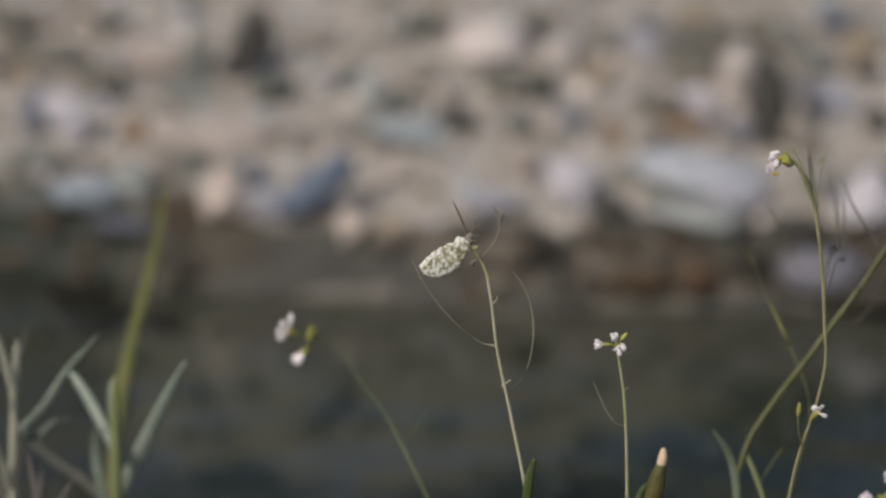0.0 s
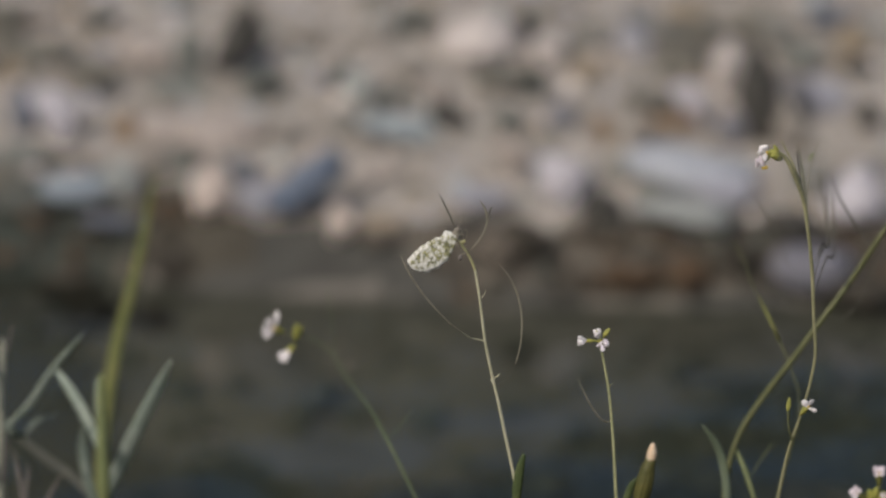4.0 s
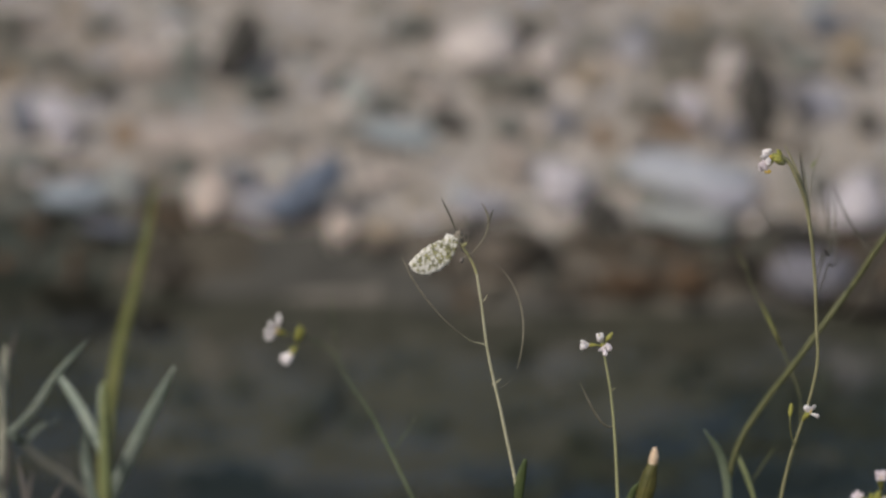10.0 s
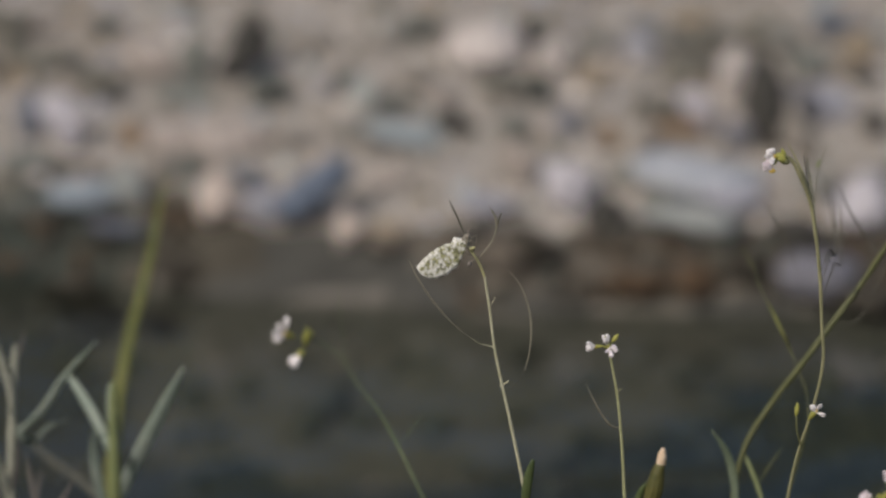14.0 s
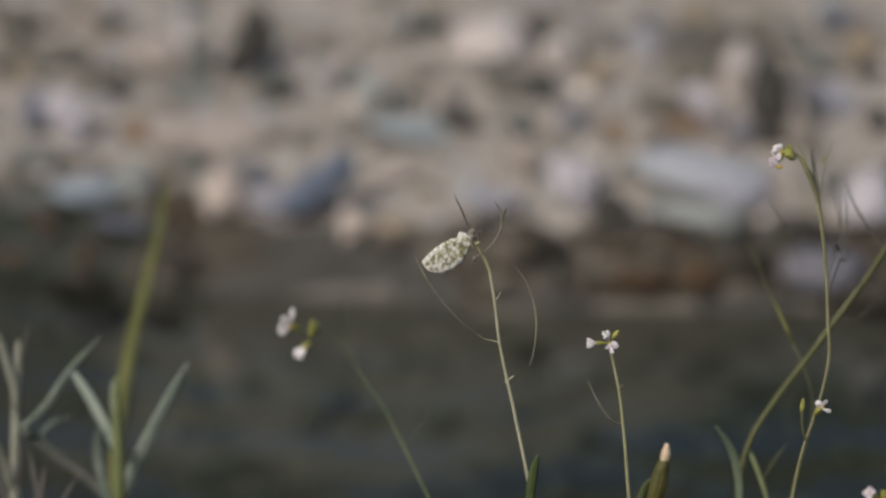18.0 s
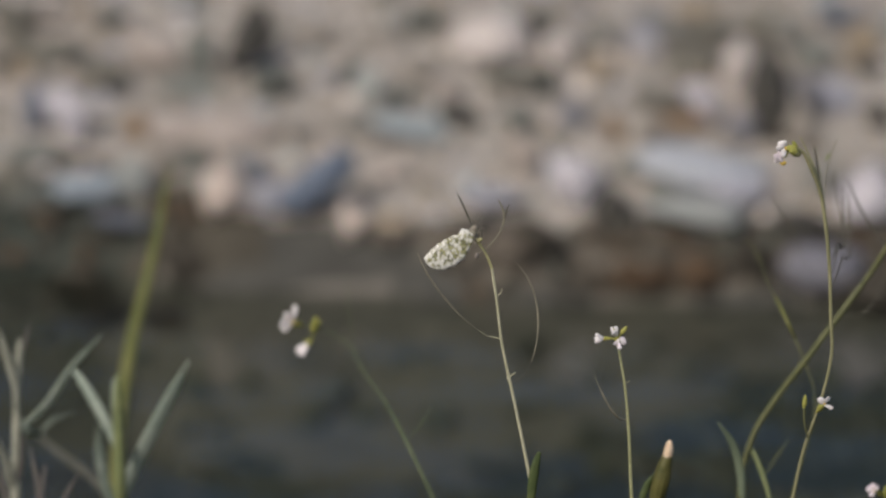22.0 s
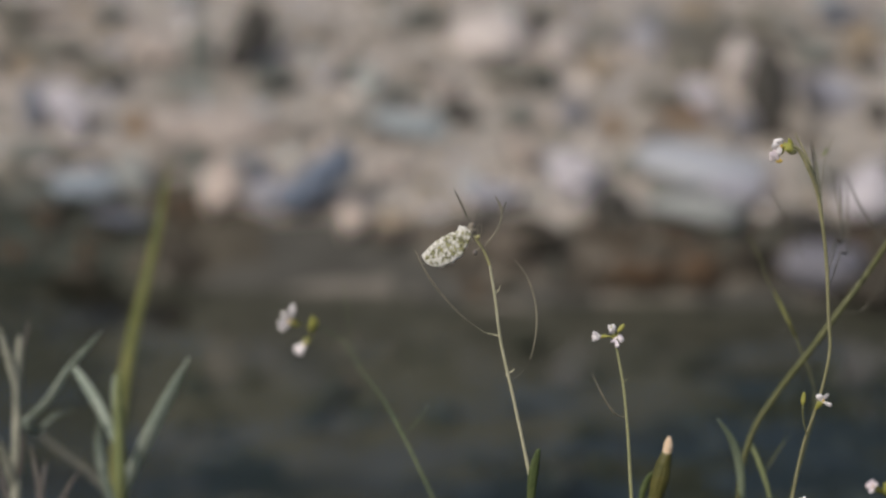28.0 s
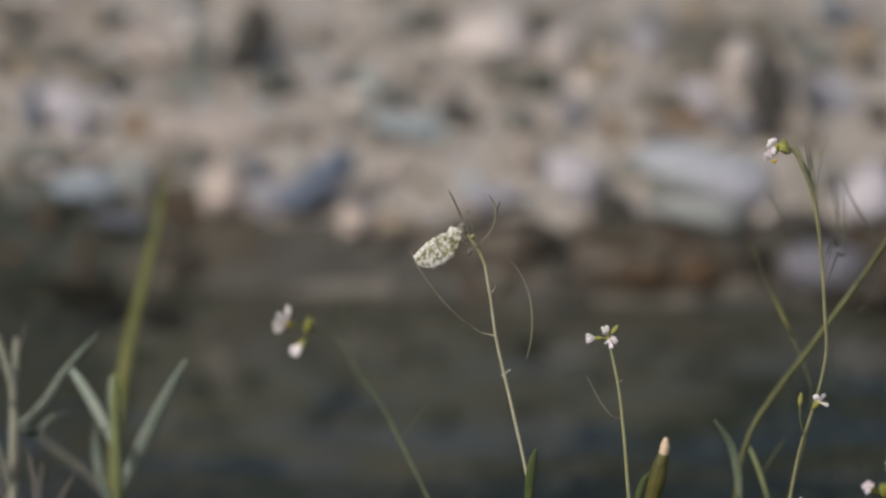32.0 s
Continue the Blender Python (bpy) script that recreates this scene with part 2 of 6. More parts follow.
def wing_material():
    """White scales with a broken net of yellow-green and grey blotches, paler along the rim."""
    m = mat("mottled wing", (0.80, 0.79, 0.76), (0.62, 0.61, 0.57), 700, 0.8, 0.0001, through_light=0.25)
    n, l = m.node_tree.nodes, m.node_tree.links
    p = n["Principled BSDF"]
    co = n.new("ShaderNodeTexCoord")
    warp = n.new("ShaderNodeTexNoise")
    warp.inputs["Scale"].default_value, warp.inputs["Detail"].default_value = 600, 2
    l.new(co.outputs["Object"], warp.inputs["Vector"])
    shift = n.new("ShaderNodeVectorMath")
    shift.operation = "MULTIPLY_ADD"
    shift.inputs[1].default_value = (0.0022, 0.0022, 0.0022)
    l.new(warp.outputs["Color"], shift.inputs[0])
    l.new(co.outputs["Object"], shift.inputs[2])
    cell = n.new("ShaderNodeTexVoronoi")
    cell.feature = "SMOOTH_F1"
    cell.inputs["Scale"].default_value = 980
    l.new(shift.outputs[0], cell.inputs["Vector"])
    # the blotches thin out towards the tip: the wing's length lies along its own x
    sep = n.new("ShaderNodeSeparateXYZ")
    l.new(co.outputs["Object"], sep.inputs[0])
    fade = n.new("ShaderNodeMapRange")
    fade.inputs[1].default_value, fade.inputs[2].default_value = -0.0095, -0.003
    fade.inputs[3].default_value, fade.inputs[4].default_value = -0.20, 0.06
    l.new(sep.outputs["X"], fade.inputs[0])
    add = n.new("ShaderNodeMath")
    l.new(cell.outputs["Distance"], add.inputs[0])
    l.new(fade.outputs[0], add.inputs[1])
    # and along both long rims
    off, rim, both = n.new("ShaderNodeMath"), n.new("ShaderNodeMapRange"), n.new("ShaderNodeMath")
    off.operation = "ABSOLUTE"
    l.new(sep.outputs["Y"], off.inputs[0])
    rim.inputs[1].default_value, rim.inputs[2].default_value = 0.0018, 0.0045
    rim.inputs[3].default_value, rim.inputs[4].default_value = 0.05, -0.13
    l.new(off.outputs[0], rim.inputs[0])
    l.new(add.outputs[0], both.inputs[0])
    l.new(rim.outputs[0], both.inputs[1])
    # larger clouds make some of it denser
    cloud, drift, mixed = n.new("ShaderNodeTexNoise"), n.new("ShaderNodeMapRange"), n.new("ShaderNodeMath")
    cloud.inputs["Scale"].default_value, cloud.inputs["Detail"].default_value = 330, 2
    l.new(co.outputs["Object"], cloud.inputs["Vector"])
    drift.inputs[1].default_value, drift.inputs[2].default_value = 0.3, 0.7
    drift.inputs[3].default_value, drift.inputs[4].default_value = -0.20, 0.16
    l.new(cloud.outputs[0], drift.inputs[0])
    l.new(both.outputs[0], mixed.inputs[0])
    l.new(drift.outputs[0], mixed.inputs[1])
    cut = n.new("ShaderNodeMapRange")
    cut.inputs[1].default_value, cut.inputs[2].default_value = 0.31, 0.64
    l.new(mixed.outputs[0], cut.inputs[0])
    patch = n.new("ShaderNodeTexNoise")
    patch.inputs["Scale"].default_value, patch.inputs["Detail"].default_value = 900, 4
    l.new(co.outputs["Object"], patch.inputs["Vector"])
    tone = n.new("ShaderNodeValToRGB")
    tone.color_ramp.elements[0].position, tone.color_ramp.elements[1].position = 0.42, 0.60
    tone.color_ramp.elements[0].color, tone.color_ramp.elements[1].color = (0.135, 0.138, 0.08, 1), (0.36, 0.355, 0.17, 1)
    l.new(patch.outputs[0], tone.inputs[0])
    dot = n.new("ShaderNodeMix")
    dot.data_type = "RGBA"
    old = p.inputs["Base Color"].links[0].from_socket
    l.new(cut.outputs[0], dot.inputs[0])
    l.new(old, dot.inputs[6])
    l.new(tone.outputs[0], dot.inputs[7])
    l.new(dot.outputs[2], p.inputs["Base Color"])
    for node in n:
        if node.type == "BSDF_TRANSLUCENT":
            l.new(dot.outputs[2], node.inputs[0])
    return m


WATER, WING = water_material(), wing_material()
WING_WHITE = mat("white wing scales", (0.78, 0.78, 0.75), (0.66, 0.66, 0.62), 500, 0.8, 0.0001, through_light=0.35)

# ---- building helpers ----
ORIGIN = {}


def thing(name, base, label, category, group=""):
    """An Empty at the base of a thing, in world metres."""
    ob = new(name)
    ob.empty_display_size = 0.02
    ob.location = base
    ORIGIN[ob] = Vector(base)
    return tagged(ob, label, category, group)


def part(name, bm, material, parent, label="", smooth=True, centre=None):
    """Links a bmesh, drawn in world metres, as one mesh object under a thing or a part."""
    me = bpy.data.meshes.new(name)
    bmesh.ops.recalc_face_normals(bm, faces=bm.faces)
    c = Vector(centre) if centre else sum((v.co for v in bm.verts), Vector()) / len(bm.verts)
    bmesh.ops.translate(bm, verts=bm.verts, vec=-c)
    for f in bm.faces:
        f.smooth = smooth
    bm.to_mesh(me)
    bm.free()
    me.materials.append(material)
    ob = new(name, me)
    ORIGIN[ob] = c
    if parent:
        ob.parent = parent
        ob.location = c - ORIGIN[parent]
    else:
        ob.location = c
    return tagged(ob, label)


def glide(pts, n):
    """n + 1 points on a smooth line through pts, that swings no wider where long and short spans meet."""
    p = [Vector(q) for q in pts]
    d = [max((b - a).length, 1e-6) for a, b in zip(p, p[1:])]
    slope = [(b - a) / k for a, b, k in zip(p, p[1:], d)]
    way = [slope[0]] + [(slope[i] * d[i + 1] + slope[i + 1] * d[i]) / (d[i] + d[i + 1]) for i in range(len(slope) - 1)] + [slope[-1]]
    out = []
    for i in range(n + 1):
        s = i / n * len(d)
        k = min(int(s), len(d) - 1)
        u = s - k
        out.append(p[k] * (2 * u ** 3 - 3 * u * u + 1) + way[k] * d[k] * (u ** 3 - 2 * u * u + u)
                   + p[k + 1] * (3 * u * u - 2 * u ** 3) + way[k + 1] * d[k] * (u ** 3 - u * u))
    return out


def tube(bm, pts, radii, n=16, sides=7, flat=1.0, side=None, wobble=0.0):
    """A rounded, tapering body along pts. radii: values spread along it. flat: thickness over width; side: which way its width lies."""
    line = glide(pts, n)
    rings, ref = [], Vector(side) if side else Vector((0.3, 1, 0.1))
    for i, c in enumerate(line):
        way = (line[min(i + 1, n)] - line[max(i - 1, 0)]).normalized()
        if side:
            a = (ref - ref.dot(way) * way).normalized()
        else:
            a = way.cross(ref).normalized()
        b = way.cross(a).normalized()
        s = i / n * (len(radii) - 1)
        k = min(int(s), len(radii) - 2)
        r = radii[k] + (radii[k + 1] - radii[k]) * (s - k)
        r *= 1 + wobble * noise.noise(c * 900)
        rings.append([bm.verts.new(c + a * r * math.cos(2 * math.pi * j / sides) + b * r * flat * math.sin(2 * math.pi * j / sides))
                      for j in range(sides)])
    for p, q in zip(rings, rings[1:]):
        for j in range(sides):
            bm.faces.new((p[j], p[(j + 1) % sides], q[(j + 1) % sides], q[j]))
    bm.faces.new(rings[0])
    bm.faces.new(rings[-1])
    return bm


def body(pts, radii, **more):
    return tube(bmesh.new(), pts, radii, **more)


def ball(bm, c, r, stretch=(1, 1, 1), rough=0.0, level=2):
    made = bmesh.ops.create_icosphere(bm, subdivisions=level, radius=1)["verts"]
    for v in made:
        k = 1 + rough * noise.noise(v.co * 2.3 + Vector(c) * 300)
        v.co = Vector(c) + Vector([v.co[i] * r * stretch[i] * k for i in range(3)])
    return bm


def flower(parent, tip, foot, size=0.0022, petals=4, open_up=1.0, seed=1, white=None):
    """A small cress flower: calyx from foot to tip, petals spread round the tip, anthers in the middle."""
    rnd = random.Random(seed)
    tip, foot = Vector(tip), Vector(foot)
    way = (tip - foot).normalized()
    calyx = part("calyx", body([foot, foot.lerp(tip, 0.5), tip], (0.0003, 0.0009, 0.0008), n=8), SEPAL, parent, "yellow-green calyx")
    a = way.orthogonal().normalized()
    for k in range(petals):
        turn = Matrix.Rotation(2 * math.pi * (k + rnd.uniform(-0.15, 0.15)) / petals, 3, way)
        out = (turn @ a) * open_up + way * rnd.uniform(0.35, 0.8)
        out.normalize()
        wide = out.cross(way).normalized()
        s = size * rnd.uniform(0.85, 1.15)
        curl = way * s * rnd.uniform(-0.25, 0.15)
        part("petal", body([tip - way * 0.0003, tip + out * s * 0.55 + way * s * 0.12, tip + out * s + curl],
                           (s * 0.10, s * 0.27, s * 0.36, s * 0.31, s * 0.12), n=10, sides=8, flat=0.16, side=wide), white or PETAL, calyx)
    bm = bmesh.new()
    for k in range(3):
        ball(bm, tip + way * 0.0007 + Vector((rnd.uniform(-1, 1), rnd.uniform(-1, 1), rnd.uniform(-1, 1))) * 0.0005, 0.00026, level=1)
    part("anthers", bm, ANTHER, calyx)
    return calyx


def blossom(parent, foot, root, tips, wide, white=None, yolk=False, heart=ANTHER):
    """A half-open cress flower: calyx from foot to root, one crumpled petal to each of the tips."""
    calyx = part("calyx", body([foot, foot.lerp(root, 0.55), root], (wide * 0.3, wide * 0.85, wide * 0.8), n=8), SEPAL, parent, "yellow-green calyx")
    rnd = random.Random(round(root.x * 1e5))
    mean = sum((tip - root).length for tip in tips) / len(tips)
    for k, tip in enumerate(tips):
        way = (tip - root).normalized()
        side = way.cross(Vector((rnd.uniform(-0.4, 0.4), -1, rnd.uniform(-0.4, 0.4)))).normalized()
        bow = Vector((0, -1, 0)) * wide * rnd.uniform(0.1, 0.6) + side * wide * rnd.uniform(-0.3, 0.3)
        w = wide * min(1.15, (mean / (tip - root).length) ** 1.6)
        part("petal", body([root, root.lerp(tip, 0.5) + bow, root.lerp(tip, 0.8) + bow * 0.8, tip], (w * 0.28, w * 0.5, w * 0.85, w, w * 0.8, w * 0.2), n=14, sides=8,
                           flat=0.2, side=side, wobble=0.22), white or PETAL, calyx)
    out = (sum(tips, Vector()) / len(tips) - root) * (0.6 if yolk else 0.25)
    bm = bmesh.new()
    for k in range(4 if yolk else 2):
        ball(bm, root + out * (0.5 + 0.3 * k) + Vector((rnd.uniform(0, 1), -0.8, rnd.uniform(-0.5, 0.5))) * wide * 0.5, wide * 0.33, (0.9, 0.9, 1.3), 0.2, level=1)
    part("anthers", bm, SEPAL if yolk else heart, calyx)
    return calyx


def closed_bud(parent, foot, tip, r=0.0009, material=None):
    foot, tip = Vector(foot), Vector(tip)
    return part("flower_bud", body([foot, foot.lerp(tip, 0.5), tip], (r * 0.4, r, r * 0.9, r * 0.35), n=10), material or SEPAL, parent, "closed yellow-green flower bud")


def pod(parent, pts, r=0.00038, material=None):
    """A thin seed pod on its stalk, pointed at the tip."""
    return part("seed_pod", body(pts, (r * 0.35, r * 0.6, r * 0.9, r, r, r * 0.8, r * 0.3), n=22, wobble=0.15), material or POD, parent)


def leaf(parent, pts, w, material, side=(1, 0, 0.3), flat=0.14, name="leaf", label=""):
    return part(name, body(pts, (w * 0.7, w * 0.9, w, w * 0.92, w * 0.7, w * 0.12), n=20, sides=8, flat=flat, side=side), material, parent, label)


# ---- the ground ----
def bend(x, phase):
    """How far a bank swings out up and down the stream; none in the middle stretch."""
    out = min(1, max(0, (abs(x) - 0.8) / 1.6))
    return out * out * (3 - 2 * out) * (0.16 * math.sin(1.15 * x + phase) + 0.06 * math.sin(3.1 * x + 2 * phase))


def shore(x):
    left = min(1, max(0, (-0.16 - x) / 0.1))
    return 2.835 + bend(x, 0.6) + 0.08 * left * left * (3 - 2 * left) + 0.015 * noise.noise(Vector((x * 3.1, 4.2, 0))) + 0.012 * noise.noise(Vector((x * 9, 1.2, 7)))


def bay(x):
    """1 where the water comes up close to the bar, 0 where a wet strip lies between."""
    d = min(1, max(0, 1.5 - abs(x + 0.10) / 0.085))
    return d * d * (3 - 2 * d)


def ground_z(x, y):
    """Height over the stream's level: meadow bank, stream bed, cut edge, gravel bar, unseen added slope."""
    s, low = shore(x), 0.035 * bay(x)
    rough = 0.006 * noise.noise(Vector((x * 6, y * 6, 0))) + 0.003 * noise.noise(Vector((x * 21, y * 21, 3)))
    n = bend(x, 2.2)
    # the last marks raise an unseen hill that darkens what the water mirrors
    marks = ((-400, 0.28), (1.45 + n, 0.28), (1.62 + n, 0.2), (1.74 + n, -0.06), (2.2, -0.16), (s - 0.22 + low, -0.07), (s - 0.07 + low, -0.025), (s - 0.015 + 0.4 * low, 0.035),
             (s + 0.03, 0.052), (s + 1.3, 0.17), (s + 2.4, 0.4), (s + 6, 1.9), (s + 30, 12.1), (s + 400, 158))
    for (a, p), (b, q) in zip(marks, marks[1:]):
        if y <= b:
            return p + (q - p) * (y - a) / (b - a) + rough
    return 158


def steps(*spans):
    out = []
    for a, b, d in spans:
        k = max(1, round((b - a) / d))
        out += [a + (b - a) * i / k for i in range(k)]
    return out + [spans[-1][1]]


def sheet(name, xs, ys, height, materials, choose, label, category, kind="structure"):
    verts = [(x, y, height(x, y)) for y in ys for x in xs]
    w = len(xs)
    faces = [(j * w + i, j * w + i + 1, (j + 1) * w + i + 1, (j + 1) * w + i) for j in range(len(ys) - 1) for i in range(w - 1)]
    me = bpy.data.meshes.new(name)
    me.from_pydata(verts, [], faces)
    for m in materials:
        me.materials.append(m)
    me.polygons.foreach_set("material_index", [choose(*[sum(c) / 4 for c in zip(*(verts[k] for k in f))]) for f in faces])
    me.polygons.foreach_set("use_smooth", [True] * len(faces))
    me.update()
    return tagged(new(name, me), label, category, "", kind)


def ground_cover(x, y, z):
    s = shore(x)
    if y > s + 1.9 + 0.35 * noise.noise(Vector((x * 0.8, 5, 1))) + 0.2 * noise.noise(Vector((x * 3, y * 3, 1))):
        return 3
    edge = s + 0.02 + 0.03 * noise.noise(Vector((x * 9, 2, 2))) + 0.012 * noise.noise(Vector((x * 31, y * 9, 2)))
    deep = 2.57 + 0.04 * noise.noise(Vector((x * 5, 3, 8))) + 0.10 * noise.noise(Vector((x * 60, y * 60, 8))) + max(-0.01, min(0.14, 0.6 * x))
    deep += 0.11 * max(0, 1 - ((x + 0.148) / 0.05) ** 2)
    if 1.7 + bend(x, 2.2) < y < deep:
        return 6
    if y > edge + (0.02 if x < -0.16 else 0):
        return 0
    if y > edge - 0.06 and x > -0.135 + 0.03 * noise.noise(Vector((x * 20, y * 20, 4))):
        soaked = 0.014 + 0.030 * bay(x) + 0.008 * noise.noise(Vector((x * 16, y * 20, 6))) + 0.008 * noise.noise(Vector((x * 50, y * 60, 6)))
        return 5 if z < 0 else 8 if z < soaked else 7
    # far up the stream the bank's foot takes the darker bed colour
    if x < -0.262 + 0.04 * noise.noise(Vector((x * 12, y * 12, 5))) and y > s - 0.3:
        return 6 if z > -0.004 else 4
    low = 0.035 * bay(x)
    return 1 if y > s - 0.045 + low and z > 0 else 8 if z > -0.002 and y > 2.6 else 5 if y > s - 0.24 + max(0, 0.4 * x) + 0.05 * noise.noise(Vector((x * 5, y * 5, 1))) else 4 if y > 1.70 + bend(x, 2.2) else 2


ground = sheet("ground", steps((-400, -40, 60), (-40, -5, 5), (-5, -1.2, 0.1), (-1.2, 1.2, 0.02), (1.2, 5, 0.1), (5, 40, 5), (40, 400, 60)),
               steps((-400, -20, 60), (-20, 0, 4), (0, 1.4, 0.1), (1.4, 2.3, 0.04), (2.3, 2.6, 0.02), (2.6, 3.1, 0.012), (3.1, 4.2, 0.025), (4.2, 5.6, 0.1), (5.6, 9, 0.4), (9, 40, 4), (40, 400, 60)),
               ground_z, (SAND, SILT, SOIL, SLOPE, BED, SHALLOW, DEEP, DAMP, SOAKED), ground_cover,
               "sandy gravel bar and grassy bank along a stream", "ground")


def ripple(x, y):
    fast = min(1, max(0, (2.54 - y) / 0.14))
    near = min(1, max(0, (2.50 - y) / 0.1))
    return (0.012 * near * noise.noise(Vector((x * 9, y * 14, 9))) + (0.0012 + 0.006 * fast) * noise.noise(Vector((x * 8, y * 24, 0)))
            + (0.0006 + 0.003 * fast) * noise.noise(Vector((x * 20, y * 40, 5))) + 0.002 * noise.noise(Vector((x * 3, y * 3, 0))))


FLOW = 0.25
water = sheet("water", steps((-24, -9, 0.2), (-9, 0.8, 0.02), (0.8, 14, 0.2)), steps((1.3, 1.64, 0.04), (1.64, 2.9, 0.02), (2.9, 3.14, 0.04)), ripple, (WATER,), lambda x, y, z: 0,
              "dark clear stream water with small flowing ripples", "water")


def rooted(p):
    """The place on the ground below p, where a plant stands."""
    return Vector((p.x, p.y, ground_z(p.x, p.y) - 0.003))


# ---- the butterfly's plant and its neighbours ----
def cress_a():
    base = rooted(Vector((0.03428, 1.14200, 0.47140)))
    p = thing("flowering_cress", base, "thin pale cress stem bent at the top, with curved seed pods", "wild flower", "cress plants")
    part("stem", body([base, Vector((0.03326, 1.14200, 0.45929)), Vector((0.02922, 1.14000, 0.49383)), Vector((0.02348, 1.14000, 0.52577)), Vector((0.01897, 1.14000, 0.54910)), Vector((0.01726, 1.14000, 0.56450)), Vector((0.01595, 1.14000, 0.57368))],
                      (0.001, 0.0008, 0.0006, 0.00052, 0.00047, 0.00045, 0.00045), n=60), STEM_PALE, p)
    part("stem_tip", body([Vector((0.01597, 1.14000, 0.57350)), Vector((0.01490, 1.14020, 0.57655)), Vector((0.01357, 1.14040, 0.57941)), Vector((0.01203, 1.14040, 0.58179)), Vector((0.01068, 1.14040, 0.58397))], (0.00044, 0.00045, 0.00047, 0.00048, 0.00044), n=24), STEM_TIP, p, "yellow-green bent stem tip")
    pod(p, [Vector((0.01384, 1.13900, 0.55138)), Vector((0.00798, 1.13500, 0.55720)), Vector((0.00108, 1.13300, 0.56572)), Vector((-0.00486, 1.13200, 0.57519)), Vector((-0.00791, 1.13200, 0.58200))], 0.00028)
    part("pedicel", body([Vector((0.01860, 1.14000, 0.54949)), Vector((0.01677, 1.14000, 0.55007)), Vector((0.01421, 1.13900, 0.55100)), Vector((0.01109, 1.13700, 0.55401))], (0.00024, 0.00018, 0.00009, 0.00009), n=8), STEM_PALE, p)
    pod(p, [Vector((0.02874, 1.14200, 0.54064)), Vector((0.03001, 1.14300, 0.54514)), Vector((0.03090, 1.14400, 0.55157)), Vector((0.02974, 1.14500, 0.56281)), Vector((0.02696, 1.14500, 0.56954)), Vector((0.02420, 1.14500, 0.57338))], 0.00034)
    part("pedicel", body([Vector((0.02179, 1.14000, 0.53436)), Vector((0.02455, 1.14100, 0.53516)), Vector((0.02730, 1.14200, 0.53772)), Vector((0.02948, 1.14300, 0.54320))], (0.00011, 0.00009, 0.00008, 0.00009), n=10), POD_DARK, p)
    part("seed_pod", body([Vector((0.01163, 1.14600, 0.58261)), Vector((0.00981, 1.14700, 0.58553)), Vector((0.00781, 1.14800, 0.59017)), Vector((0.00490, 1.14800, 0.59682))], (0.00009, 0.0001, 0.00013, 0.00028, 0.00032, 0.00032, 0.00028, 0.0001), n=22, wobble=0.15), POD_DARK, p)
    part("seed_pod", body([Vector((0.01430, 1.14050, 0.57998)), Vector((0.01880, 1.14073, 0.58604)), Vector((0.01996, 1.14078, 0.59077)), Vector((0.01923, 1.14082, 0.59418)), Vector((0.01769, 1.14085, 0.59701))], (0.00022, 0.00024, 0.0003, 0.00036, 0.00038, 0.00034, 0.00012), n=26, wobble=0.15), POD, p)
    part("seed_pod", body([Vector((0.01987, 1.14076, 0.58920)), Vector((0.02059, 1.14080, 0.59228)), Vector((0.02148, 1.14083, 0.59474))], (0.0002, 0.00032, 0.0003, 0.00012), n=14, wobble=0.15), POD_DARK, p)
    part("pedicel", body([Vector((0.01799, 1.14000, 0.56431)), Vector((0.01871, 1.14000, 0.56527)), Vector((0.01923, 1.13900, 0.56695))], (0.0002, 0.00016, 0.00012), n=6), STEM_PALE, p)
    part("pedicel", body([Vector((0.02050, 1.14000, 0.53591)), Vector((0.02196, 1.14000, 0.53669)), Vector((0.02339, 1.13900, 0.53822))], (0.0003, 0.00025, 0.0002), n=6), STEM_PALE, p)
    part("pedicel", body([Vector((0.01412, 1.14000, 0.57940)), Vector((0.01283, 1.13800, 0.58024)), Vector((0.01155, 1.13700, 0.57981))], (0.0002, 0.00015, 0.00015), n=6), POD, p)
    part("withered_bud", ball(bmesh.new(), Vector((0.01119, 1.13700, 0.57905)), 0.0008, (0.9, 0.9, 1.3), 0.3), DRY_DARK, p, "dark withered flower bud")
    closed_bud(p, Vector((0.01155, 1.13800, 0.58347)), Vector((0.01278, 1.13500, 0.58538)), 0.0007, STEM_TIP)
    part("leaf", body([Vector((0.02900, 1.13950, 0.47023)), Vector((0.02840, 1.13915, 0.49067)), Vector((0.02905, 1.13923, 0.50059)), Vector((0.03010, 1.13930, 0.50651)), Vector((0.03120, 1.13934, 0.51046))], (0.0008, 0.0012, 0.0016, 0.0017, 0.0013, 0.0006), n=18, flat=0.3, side=(1, 0, 0.2)), LEAF, p, "dark green curled stem leaf")
    return p


